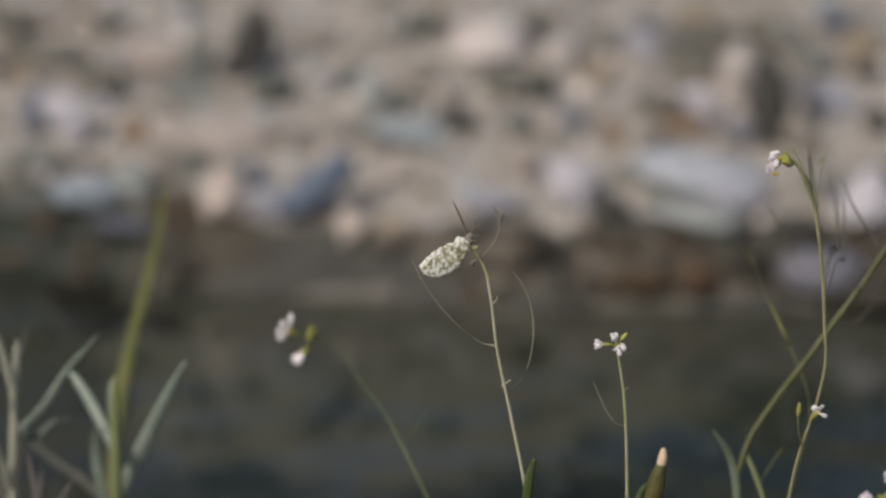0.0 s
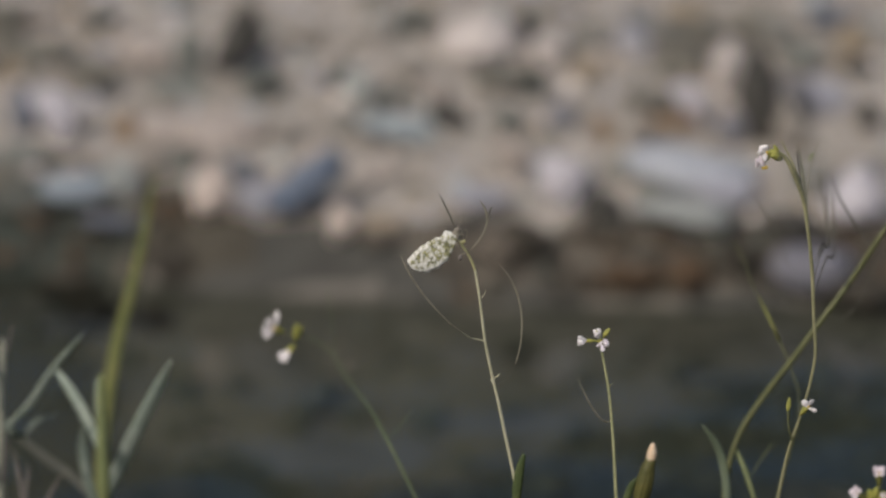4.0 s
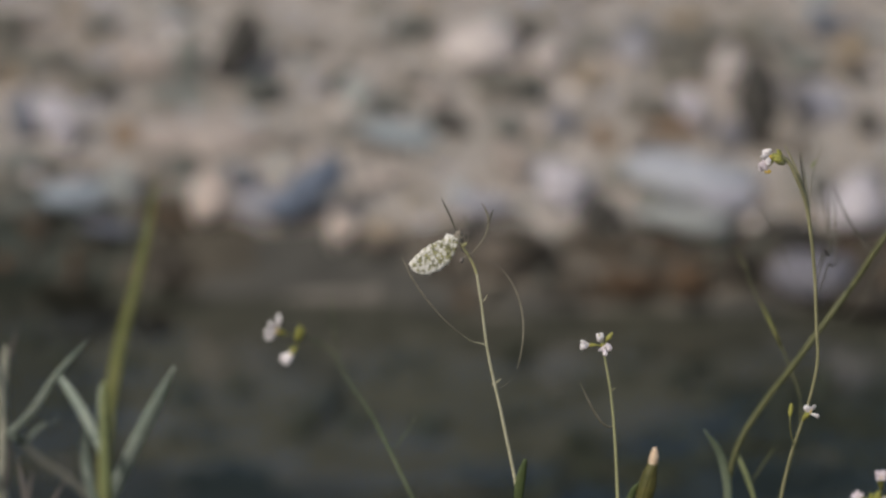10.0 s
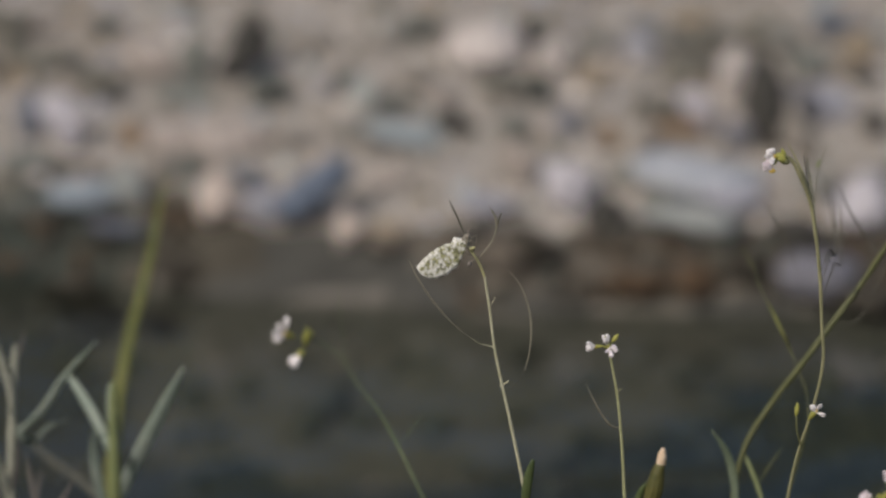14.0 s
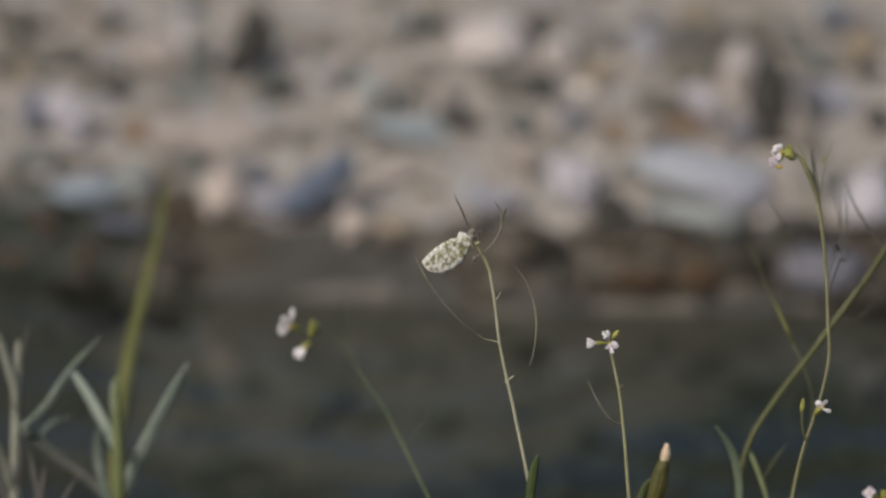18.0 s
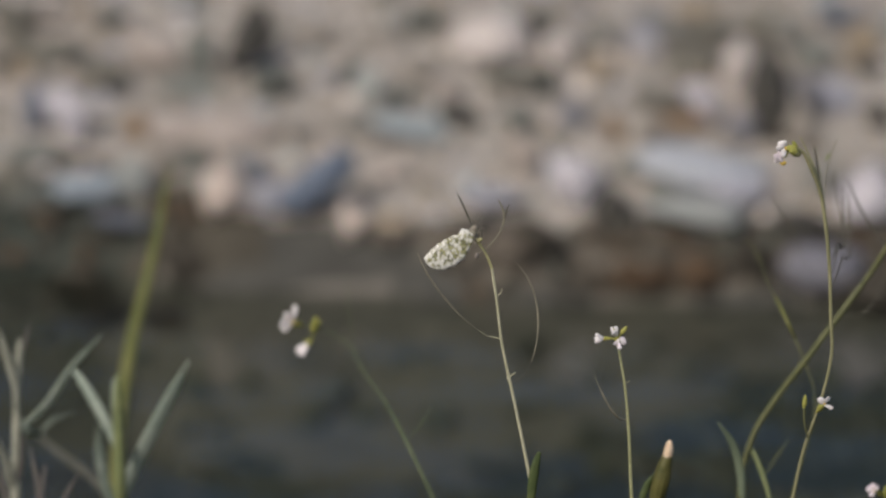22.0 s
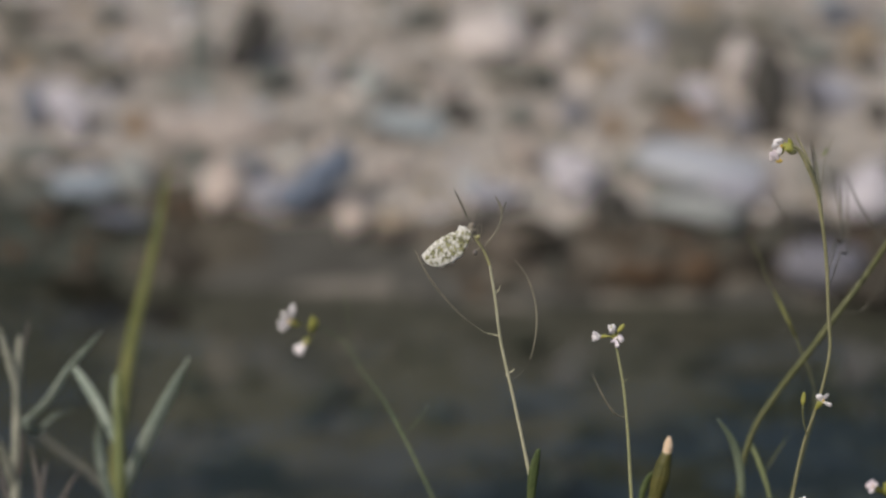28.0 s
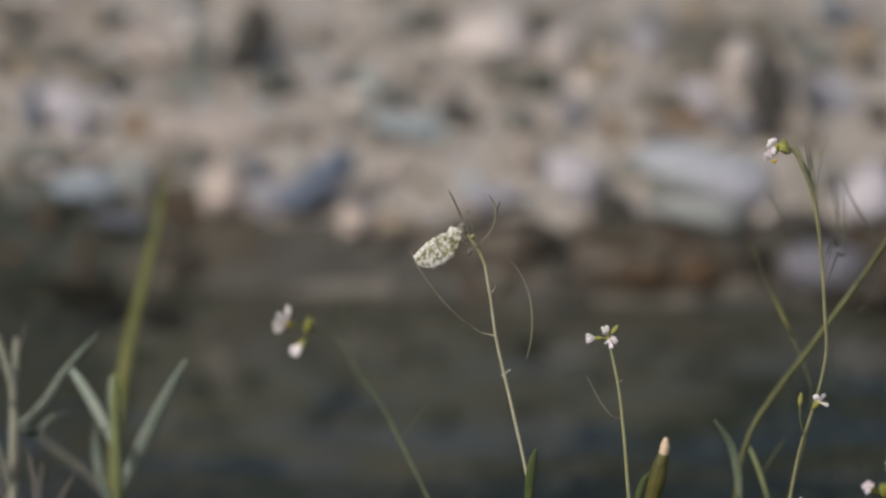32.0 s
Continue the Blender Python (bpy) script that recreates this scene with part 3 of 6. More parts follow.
def butterfly_on(top):
    """A small white butterfly at rest with closed wings, its head up at the stem's tip."""
    root = Vector((0.00993, 1.13950, 0.58507))
    b = thing("butterfly", root, "small butterfly with closed mottled green-white wings on a stem tip", "butterfly")
    tip = Vector((-0.00523, 1.13600, 0.57748))
    along = (root - tip).normalized()
    flat_n = Vector((0.10, -1, 0.12)).normalized()
    flat_n = (flat_n - flat_n.dot(along) * along).normalized()
    across = flat_n.cross(along).normalized()
    if across.z < 0:
        across = -across
    length = (root - tip).length

    def wing(name, upper, lower, offset, material, label, lift=0.0):
        """A scalloped wing blade; upper and lower: half widths from the tip to the root."""
        bm = bmesh.new()
        cols, rows_of = 26, []
        for i in range(cols + 1):
            s = i / cols
            k = s * (len(upper) - 1)
            j = min(int(k), len(upper) - 2)
            hi = upper[j] + (upper[j + 1] - upper[j]) * (k - j)
            lo = lower[j] + (lower[j + 1] - lower[j]) * (k - j)
            hi *= 1 + 0.06 * math.sin(s * 40)
            lo *= 1 + 0.04 * math.sin(s * 30 + 1)
            col = []
            for r in range(9):
                v = -lo + (hi + lo) * r / 8
                vein = 0.00010 * math.sin(r * 2.6 + s * 3)
                dome = 0.0003 * (1 - (2 * r / 8 - 1) ** 2)
                col.append((tip + along * length * s + across * (v * length + lift), vein + dome))
            rows_of.append(col)
        front = [[bm.verts.new(c + flat_n * (offset + d + 0.00008)) for c, d in col] for col in rows_of]
        back = [[bm.verts.new(c + flat_n * (offset + d - 0.00008)) for c, d in col] for col in rows_of]
        for g in (front, back):
            for i in range(cols):
                for r in range(8):
                    bm.faces.new((g[i][r], g[i + 1][r], g[i + 1][r + 1], g[i][r + 1]))
        rim = [(i, 0) for i in range(cols + 1)] + [(cols, r) for r in range(1, 9)] + [(i, 8) for i in range(cols - 1, -1, -1)] + [(0, r) for r in range(7, 0, -1)]
        for (i, r), (i2, r2) in zip(rim, rim[1:] + rim[:1]):
            bm.faces.new((front[i][r], front[i2][r2], back[i2][r2], back[i][r]))
        ob = part(name, bm, material, b, label)
        # the wing's own x runs from tip to root
        turn = Matrix((along, flat_n.cross(along), flat_n)).transposed()
        ob.data.transform(turn.inverted().to_4x4())
        ob.matrix_basis = Matrix.Translation(ob.location) @ turn.to_4x4()
        return ob

    hi = (0.05, 0.10, 0.13, 0.155, 0.165, 0.165, 0.16, 0.13, 0.16, 0.06)
    lo = (0.09, 0.24, 0.29, 0.32, 0.325, 0.315, 0.285, 0.22, 0.13, 0.04)
    inner = tuple(0.85 * v for v in lo)
    wing("hind_wing", hi, lo, 0.0008, WING, "white hind wing mottled with yellow-green")
    wing("hind_wing", hi, lo, -0.0012, WING, "white hind wing mottled with yellow-green")
    fore = (0.0, 0.06, 0.10, 0.13, 0.15, 0.15, 0.14, 0.12, 0.22, 0.08)
    wing("fore_wing", fore, inner, 0.0001, WING_WHITE, "plain white fore wing behind the hind wing")
    wing("fore_wing", fore, inner, -0.0005, WING_WHITE, "plain white fore wing behind the hind wing")
    part("abdomen", body([Vector((0.00977, 1.14100, 0.58459)), Vector((0.00688, 1.14100, 0.58174)), Vector((0.00398, 1.14100, 0.57946)), Vector((0.00163, 1.14100, 0.57793))], (0.0011, 0.0012, 0.001, 0.0004), n=14), FUZZ, b)
    part("thorax", ball(bmesh.new(), Vector((0.00958, 1.14000, 0.58529)), 0.0019, (0.9, 0.8, 1.0), 0.25, 3), FUZZ, b, "grey furry thorax")
    head = part("head", ball(bmesh.new(), Vector((0.01048, 1.14000, 0.58700)), 0.0012, (1, 1, 1), 0.2, 3), FUZZ, b)
    part("eye", ball(bmesh.new(), Vector((0.01065, 1.13900, 0.58770)), 0.0006, (1, 0.6, 1), 0, 2), HORN, head)
    for tipx, tipy, d in ((0.01243, 0.59242, 1.139), (0.01321, 0.58965, 1.143)):
        f = part("antenna", body([Vector((0.01047, 1.14000, 0.58757)), Vector((0.01119, 1.14000, 0.58965)), Vector((tipx, d, tipy))], (0.00013, 0.00011, 0.00011), n=10, sides=5), HORN, b)
        end = Vector((tipx, d, tipy))
        part("club", ball(bmesh.new(), end, 0.00042, (0.9, 0.9, 1.3), 0.1), CLUB, f)
    for pts in ((Vector((0.00993, 1.13900, 0.58504)), Vector((0.01118, 1.13700, 0.58436)), Vector((0.01196, 1.14200, 0.58142))), (Vector((0.00975, 1.13900, 0.58447)), Vector((0.01046, 1.13700, 0.58303)), Vector((0.01250, 1.14200, 0.58028))),
                (Vector((0.01029, 1.13900, 0.58599)), Vector((0.01189, 1.13700, 0.58682)), Vector((0.01230, 1.14100, 0.58364))), (Vector((0.01032, 1.14200, 0.58503)), Vector((0.01341, 1.14400, 0.58610)), Vector((0.01325, 1.14500, 0.58236)))):
        part("leg", body(list(pts), (0.0002, 0.00016, 0.0001), n=8, sides=5), FUZZ, b)
    return b


def cress_b():
    base = rooted(Vector((0.06248, 1.14000, 0.47224)))
    p = thing("flowering_cress", base, "slim cress with three small white-pink flowers", "wild flower", "cress plants")
    part("stem", body([base, Vector((0.06289, 1.14000, 0.47023)), Vector((0.06100, 1.14000, 0.49621)), Vector((0.05956, 1.14000, 0.51793)), Vector((0.05786, 1.14000, 0.53358)), Vector((0.05647, 1.14000, 0.54135)), Vector((0.05548, 1.14000, 0.54620)), Vector((0.05471, 1.14000, 0.54910))],
                      (0.0009, 0.0007, 0.00052, 0.00045, 0.00042, 0.0004, 0.0004), n=50), STEM_MID, p)
    pod(p, [Vector((0.05905, 1.14000, 0.52140)), Vector((0.05800, 1.13950, 0.52140)), Vector((0.05610, 1.13800, 0.52260)), Vector((0.05382, 1.13700, 0.52552)), Vector((0.05078, 1.13600, 0.53115)), Vector((0.04777, 1.13600, 0.53775))], 0.00032)
    part("pedicel", body([Vector((0.05768, 1.14000, 0.53300)), Vector((0.05850, 1.13900, 0.53420)), Vector((0.05945, 1.13900, 0.53500))], (0.0002, 0.00015, 0.00012), n=6), STEM_OLIVE, p)
    blossom(p, Vector((0.05316, 1.13800, 0.54990)), Vector((0.05079, 1.13800, 0.54990)), [Vector((0.04764, 1.13700, 0.55160)), Vector((0.04756, 1.13900, 0.54965)), Vector((0.04758, 1.13700, 0.54881)), Vector((0.04872, 1.13600, 0.54974))], 0.00075)
    blossom(p, Vector((0.05504, 1.13900, 0.54868)), Vector((0.05488, 1.13800, 0.55058)), [Vector((0.05281, 1.13750, 0.55393)), Vector((0.05410, 1.13800, 0.55414)), Vector((0.05333, 1.13650, 0.55303))], 0.00085, yolk=True)
    blossom(p, Vector((0.05544, 1.13950, 0.54792)), Vector((0.05542, 1.13750, 0.54959)), [Vector((0.05693, 1.13700, 0.55073)), Vector((0.05775, 1.13650, 0.54860)), Vector((0.05585, 1.13600, 0.54675)), Vector((0.05483, 1.13800, 0.54768))], 0.0011, white=PETAL_LILAC, heart=STEM_GREEN)
    closed_bud(p, Vector((0.05605, 1.13800, 0.55135)), Vector((0.05801, 1.13800, 0.55404)), 0.0008)
    part("pedicel", body([Vector((0.05532, 1.13900, 0.54829)), Vector((0.05430, 1.13900, 0.54926)), Vector((0.05284, 1.13900, 0.54955))], (0.0003, 0.0003, 0.0003), n=8), SEPAL, p)
    part("pedicel", body([Vector((0.05544, 1.13950, 0.54792)), Vector((0.05569, 1.13950, 0.54947)), Vector((0.05631, 1.13950, 0.55101))], (0.00025, 0.00025, 0.0003), n=8), SEPAL, p)
    return p


def cress_c():
    base = rooted(Vector((0.03589, 1.25000, 0.42614)))
    p = thing("flowering_cress", base, "slanting green cress with a loose tip of white flowers", "wild flower", "cress plants")
    part("stem", body([base, Vector((0.01984, 1.25000, 0.36809)), Vector((0.00449, 1.25000, 0.42614)), Vector((-0.00590, 1.25500, 0.44934)), Vector((-0.01471, 1.26500, 0.46510)), Vector((-0.02342, 1.30000, 0.46846)), Vector((-0.03184, 1.33200, 0.46913)), Vector((-0.03483, 1.34200, 0.47123)), Vector((-0.03840, 1.34800, 0.47458)), Vector((-0.04505, 1.34800, 0.47869)), Vector((-0.05073, 1.34500, 0.48157))],
                      (0.001, 0.0009, 0.0007, 0.00062, 0.0006, 0.00048, 0.00036, 0.0003, 0.00028, 0.00026), n=50), STEM_DULL, p)
    pod(p, [Vector((-0.03420, 1.34200, 0.46895)), Vector((-0.03564, 1.34200, 0.47806)), Vector((-0.03705, 1.34200, 0.48941)), Vector((-0.03802, 1.34200, 0.50183))], 0.0002, STEM_DULL)
    pod(p, [Vector((-0.01470, 1.26500, 0.46554)), Vector((-0.01147, 1.27000, 0.46691)), Vector((-0.00801, 1.27500, 0.47006)), Vector((-0.00607, 1.30000, 0.46578))], 0.00025, STEM_DULL)
    blossom(p, Vector((-0.05506, 1.34454, 0.48222)), Vector((-0.05836, 1.34153, 0.48439)), [Vector((-0.06290, 1.34154, 0.48144)), Vector((-0.06320, 1.33953, 0.48485)), Vector((-0.06143, 1.33952, 0.48915)), Vector((-0.05762, 1.34152, 0.49164)), Vector((-0.06017, 1.33853, 0.48384))], 0.0016)
    blossom(p, Vector((-0.05125, 1.34455, 0.47698)), Vector((-0.05309, 1.34155, 0.47621)), [Vector((-0.05680, 1.34156, 0.47165)), Vector((-0.05522, 1.33956, 0.47145)), Vector((-0.05408, 1.33856, 0.47385)), Vector((-0.05735, 1.34256, 0.47335))], 0.0015)
    closed_bud(p, Vector((-0.05101, 1.34454, 0.47903)), Vector((-0.04983, 1.34353, 0.48620)), 0.0012)
    closed_bud(p, Vector((-0.04996, 1.34554, 0.47960)), Vector((-0.04816, 1.34453, 0.48472)), 0.0008)
    part("pedicel", body([Vector((-0.05058, 1.34454, 0.47949)), Vector((-0.05270, 1.34454, 0.48199)), Vector((-0.05549, 1.34454, 0.48222))], (0.0004, 0.0003, 0.0004), n=8), STEM_GREEN, p)
    part("pedicel", body([Vector((-0.05014, 1.34454, 0.47972)), Vector((-0.05059, 1.34455, 0.47812)), Vector((-0.05147, 1.34455, 0.47675))], (0.0004, 0.0003, 0.0004), n=8), STEM_GREEN, p)
    return p


def cress_r():
    base = rooted(Vector((0.11275, 1.15000, 0.46805)))
    p = thing("flowering_cress", base, "tall wavy cress stem with white flowers and upright seed pods", "wild flower", "cress plants")
    part("stem", body([base, Vector((0.11186, 1.15000, 0.46805)), Vector((0.11515, 1.15000, 0.49023)), Vector((0.11812, 1.14800, 0.50896)), Vector((0.12159, 1.14600, 0.52196)), Vector((0.12378, 1.14500, 0.53136)), Vector((0.12534, 1.14400, 0.54284)), Vector((0.12447, 1.14300, 0.55578)), Vector((0.12329, 1.14200, 0.57264)), Vector((0.12136, 1.14000, 0.58738)), Vector((0.11941, 1.14000, 0.59777)), Vector((0.11628, 1.13800, 0.60590)), Vector((0.11258, 1.13700, 0.61275)), Vector((0.11011, 1.13600, 0.61453))],
                      (0.0008, 0.0006, 0.00042, 0.00045, 0.00055, 0.00060, 0.00064, 0.0007, 0.0005), n=70), STEM_OLIVE, p)
    part("side_stem", body([Vector((0.11956, 1.14000, 0.59871)), Vector((0.11738, 1.14200, 0.60563)), Vector((0.11478, 1.14300, 0.61134)), Vector((0.11240, 1.14400, 0.61573))], (0.0006, 0.0004, 0.0003, 0.00015), n=16), STEM_OLIVE, p)
    blossom(p, Vector((0.10906, 1.13600, 0.61379)), Vector((0.10717, 1.13500, 0.61427)), [Vector((0.10480, 1.13500, 0.61632)), Vector((0.10612, 1.13400, 0.61708)), Vector((0.10405, 1.13400, 0.61457)), Vector((0.10543, 1.13300, 0.61319))], 0.0012, white=PETAL)
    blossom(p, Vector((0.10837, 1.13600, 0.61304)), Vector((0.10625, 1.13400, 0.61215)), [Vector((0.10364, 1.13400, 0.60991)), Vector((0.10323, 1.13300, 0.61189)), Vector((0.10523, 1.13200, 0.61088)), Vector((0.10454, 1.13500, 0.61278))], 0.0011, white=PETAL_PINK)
    part("pollen_sac", ball(bmesh.new(), Vector((0.10650, 1.13300, 0.61002)), 0.0009, (1.2, 1, 0.8), 0.2), ORANGE, p, "orange drooping anther")
    closed_bud(p, Vector((0.11105, 1.13600, 0.61304)), Vector((0.10787, 1.13500, 0.61502)), 0.0013)
    closed_bud(p, Vector((0.11124, 1.13600, 0.61248)), Vector((0.10844, 1.13300, 0.61393)), 0.0012)
    closed_bud(p, Vector((0.11095, 1.13700, 0.61349)), Vector((0.10952, 1.13600, 0.61640)), 0.0008)
    part("withered_bud", ball(bmesh.new(), Vector((0.11075, 1.13450, 0.61256)), 0.0011, (1.3, 1, 0.8), 0.3), STEM_GREEN, p, "dark green spent bud")
    pod(p, [Vector((0.12163, 1.14200, 0.58484)), Vector((0.12879, 1.22000, 0.57205)), Vector((0.13110, 1.26000, 0.57005)), Vector((0.12840, 1.25000, 0.58230))], 0.0004, STEM_GREEN)
    pod(p, [Vector((0.12130, 1.14000, 0.58927)), Vector((0.11988, 1.14300, 0.59779)), Vector((0.11825, 1.14400, 0.60691)), Vector((0.11737, 1.14400, 0.61217))], 0.0002, POD_DARK)
    for a, m, z in ((Vector((0.12388, 1.14600, 0.56632)), Vector((0.14599, 1.30540, 0.53484)), Vector((0.14460, 1.33750, 0.54785))), (Vector((0.12455, 1.14600, 0.56247)), Vector((0.14590, 1.28400, 0.53951)), Vector((0.14619, 1.29470, 0.55154))),
                    (Vector((0.12388, 1.14600, 0.57209)), Vector((0.14239, 1.27330, 0.54504)), Vector((0.14269, 1.28400, 0.55653)))):
        pod(p, [a, a.lerp(m, 0.55), m, z], 0.00034, POD_DARK)
    pod(p, [Vector((0.15590, 1.25618, 0.54254)), Vector((0.15248, 1.27330, 0.54504)), Vector((0.14838, 1.28400, 0.55017)), Vector((0.14585, 1.29470, 0.55582))], 0.0004, POD_DARK)
    pod(p, [Vector((0.12112, 1.14000, 0.58927)), Vector((0.12519, 1.18000, 0.58834)), Vector((0.13101, 1.22000, 0.58713)), Vector((0.13418, 1.23000, 0.59121))], 0.00022)
    closed_bud(p, Vector((0.13039, 1.23000, 0.58254)), Vector((0.13239, 1.23500, 0.58388)), 0.0005, STALK_GREEN)
    blossom(p, Vector((0.12124, 1.14600, 0.52137)), Vector((0.12315, 1.14400, 0.52487)), [Vector((0.12480, 1.14300, 0.52798)), Vector((0.12629, 1.14200, 0.52424)), Vector((0.12252, 1.14400, 0.52742))], 0.0011)
    part("pedicel", body([Vector((0.11884, 1.14700, 0.51231)), Vector((0.11757, 1.14700, 0.51765)), Vector((0.11745, 1.14800, 0.52196))], (0.0003, 0.0003, 0.0004), n=8), STEM_GREEN, p)
    closed_bud(p, Vector((0.11757, 1.15000, 0.52107)), Vector((0.11800, 1.15000, 0.52591)), 0.0008)
    return p


def cress_x():
    base = rooted(Vector((0.10480, 1.24500, 0.42824)))
    p = thing("branching_cress", base, "stout green cress stem arching sideways above narrow leaves", "wild flower", "cress plants")
    part("stem", body([base, Vector((0.10474, 1.24500, 0.43043)), Vector((0.10503, 1.24500, 0.45203)), Vector((0.10660, 1.24600, 0.46505)), Vector((0.10993, 1.24800, 0.47528)), Vector((0.11760, 1.25000, 0.48784)), Vector((0.12859, 1.25000, 0.50363)), Vector((0.13951, 1.25200, 0.51903)), Vector((0.14955, 1.25500, 0.53257)), Vector((0.15688, 1.25500, 0.54495)), Vector((0.17028, 1.26000, 0.56382))],
                      (0.0013, 0.0011, 0.00105, 0.00105, 0.0011, 0.0011, 0.001, 0.0009), n=60), STEM_GREEN, p)
    part("side_stem", body([Vector((0.13951, 1.25200, 0.51903)), Vector((0.14553, 1.25200, 0.51819)), Vector((0.15118, 1.25400, 0.52279)), Vector((0.15509, 1.25600, 0.53160)), Vector((0.15902, 1.25800, 0.53936))], (0.0002, 0.0002, 0.0002, 0.0002), n=20), POD_DARK, p)
    leaf(p, [Vector((0.10629, 1.24500, 0.45007)), Vector((0.10477, 1.24000, 0.46395)), Vector((0.10130, 1.23500, 0.47660)), Vector((0.09554, 1.23000, 0.48657))], 0.0015, LEAF_MID, (1, -0.4, 0.5), 0.2, label="narrow grey-green leaf")
    leaf(p, [Vector((0.10904, 1.24800, 0.47054)), Vector((0.11199, 1.24500, 0.46415)), Vector((0.11442, 1.24300, 0.45737)), Vector((0.11772, 1.24000, 0.44558))], 0.0009, STALK_GREEN, (1, 0.2, 0.2), 0.4, label="narrow green leaf")
    pod(p, [Vector((0.11496, 1.26500, 0.45085)), Vector((0.12003, 1.26700, 0.45886)), Vector((0.12443, 1.26800, 0.46548))], 0.0003, STEM_GREEN)
    return p


def cress_far():
    base = rooted(Vector((0.12304, 1.25500, 0.42405)))
    p = thing("cress_in_seed", base, "faded green cress stem with long seed pods", "wild flower", "cress plants")
    part("stem", body([base, Vector((0.12199, 1.25500, 0.42515)), Vector((0.12502, 1.25500, 0.44781)), Vector((0.12968, 1.25500, 0.46893)), Vector((0.13217, 1.25500, 0.48039)), Vector((0.13202, 1.26000, 0.48759)), Vector((0.12897, 1.26500, 0.49655)), Vector((0.12390, 1.27500, 0.50594)), Vector((0.11964, 1.28500, 0.51331))], (0.001, 0.0007, 0.0005, 0.0004, 0.0003, 0.0003, 0.0003, 0.0003), n=40), STEM_GREEN, p)
    pod(p, [Vector((0.13050, 1.28000, 0.49117)), Vector((0.12294, 1.27000, 0.50983)), Vector((0.11918, 1.28500, 0.51547))], 0.0006, BLADE)
    pod(p, [Vector((0.11956, 1.27500, 0.51563)), Vector((0.11933, 1.32500, 0.50862)), Vector((0.11743, 1.35500, 0.50996)), Vector((0.11474, 1.35500, 0.51448))], 0.0003, STEM_GREEN)
    pod(p, [Vector((0.12780, 1.26500, 0.53300)), Vector((0.12244, 1.26500, 0.54762)), Vector((0.11889, 1.26500, 0.55287)), Vector((0.11500, 1.26500, 0.55950))], 0.00028, POD_DARK)
    return p


def dandelion_bud():
    base = rooted(Vector((0.06329, 1.06000, 0.50577)))
    p = thing("composite_bud", base, "closed dark green flower bud with a pale peach tip", "wild flower")
    part("stem", body([base, Vector((0.06263, 1.06000, 0.50390)), Vector((0.06344, 1.06000, 0.51695)), Vector((0.06399, 1.06000, 0.52528))], (0.0018, 0.0018, 0.002, 0.0026), n=20), STEM_GREEN, p)
    cup = part("bud", body([Vector((0.06353, 1.06000, 0.52158)), Vector((0.06462, 1.06000, 0.52842)), Vector((0.06604, 1.06000, 0.53542)), Vector((0.06733, 1.06000, 0.53983))], (0.0018, 0.0025, 0.0025, 0.0021, 0.0014), n=20, sides=12), BUD_GREEN, p, "dark green bud with narrow scales")
    axis = (Vector((0.06733, 1.06000, 0.53983)) - Vector((0.06399, 1.06000, 0.52528))).normalized()
    for k in range(9):
        turn = Matrix.Rotation(k * 2 * math.pi / 9, 3, axis) @ axis.orthogonal().normalized()
        foot, top = Vector((0.06399, 1.06000, 0.52528)) + turn * 0.0020, Vector((0.06717, 1.06000, 0.53910)) + turn * 0.0014
        part("scale", body([foot, foot.lerp(top, 0.5) + turn * 0.0006, top], (0.0006, 0.0011, 0.0008, 0.0002), n=8, sides=6, flat=0.35, side=axis.cross(turn)), BUD_GREEN, cup)
    part("bract", body([Vector((0.05928, 1.06200, 0.52100)), Vector((0.06040, 1.06200, 0.52700)), Vector((0.06190, 1.06200, 0.53060)), Vector((0.06396, 1.06150, 0.53317))], (0.0009, 0.0012, 0.0011, 0.0006), n=14, flat=0.4, side=(1, 0, 0.3)), LEAF, p, "dark green bract against the bud")
    part("tuft", body([Vector((0.06701, 1.06000, 0.53873)), Vector((0.06747, 1.06000, 0.54148)), Vector((0.06776, 1.06000, 0.54460))], (0.0014, 0.0016, 0.0013, 0.0006), n=10, sides=10, wobble=0.2), BUD_TIP, p, "pale peach tuft of unopened florets")
    return p


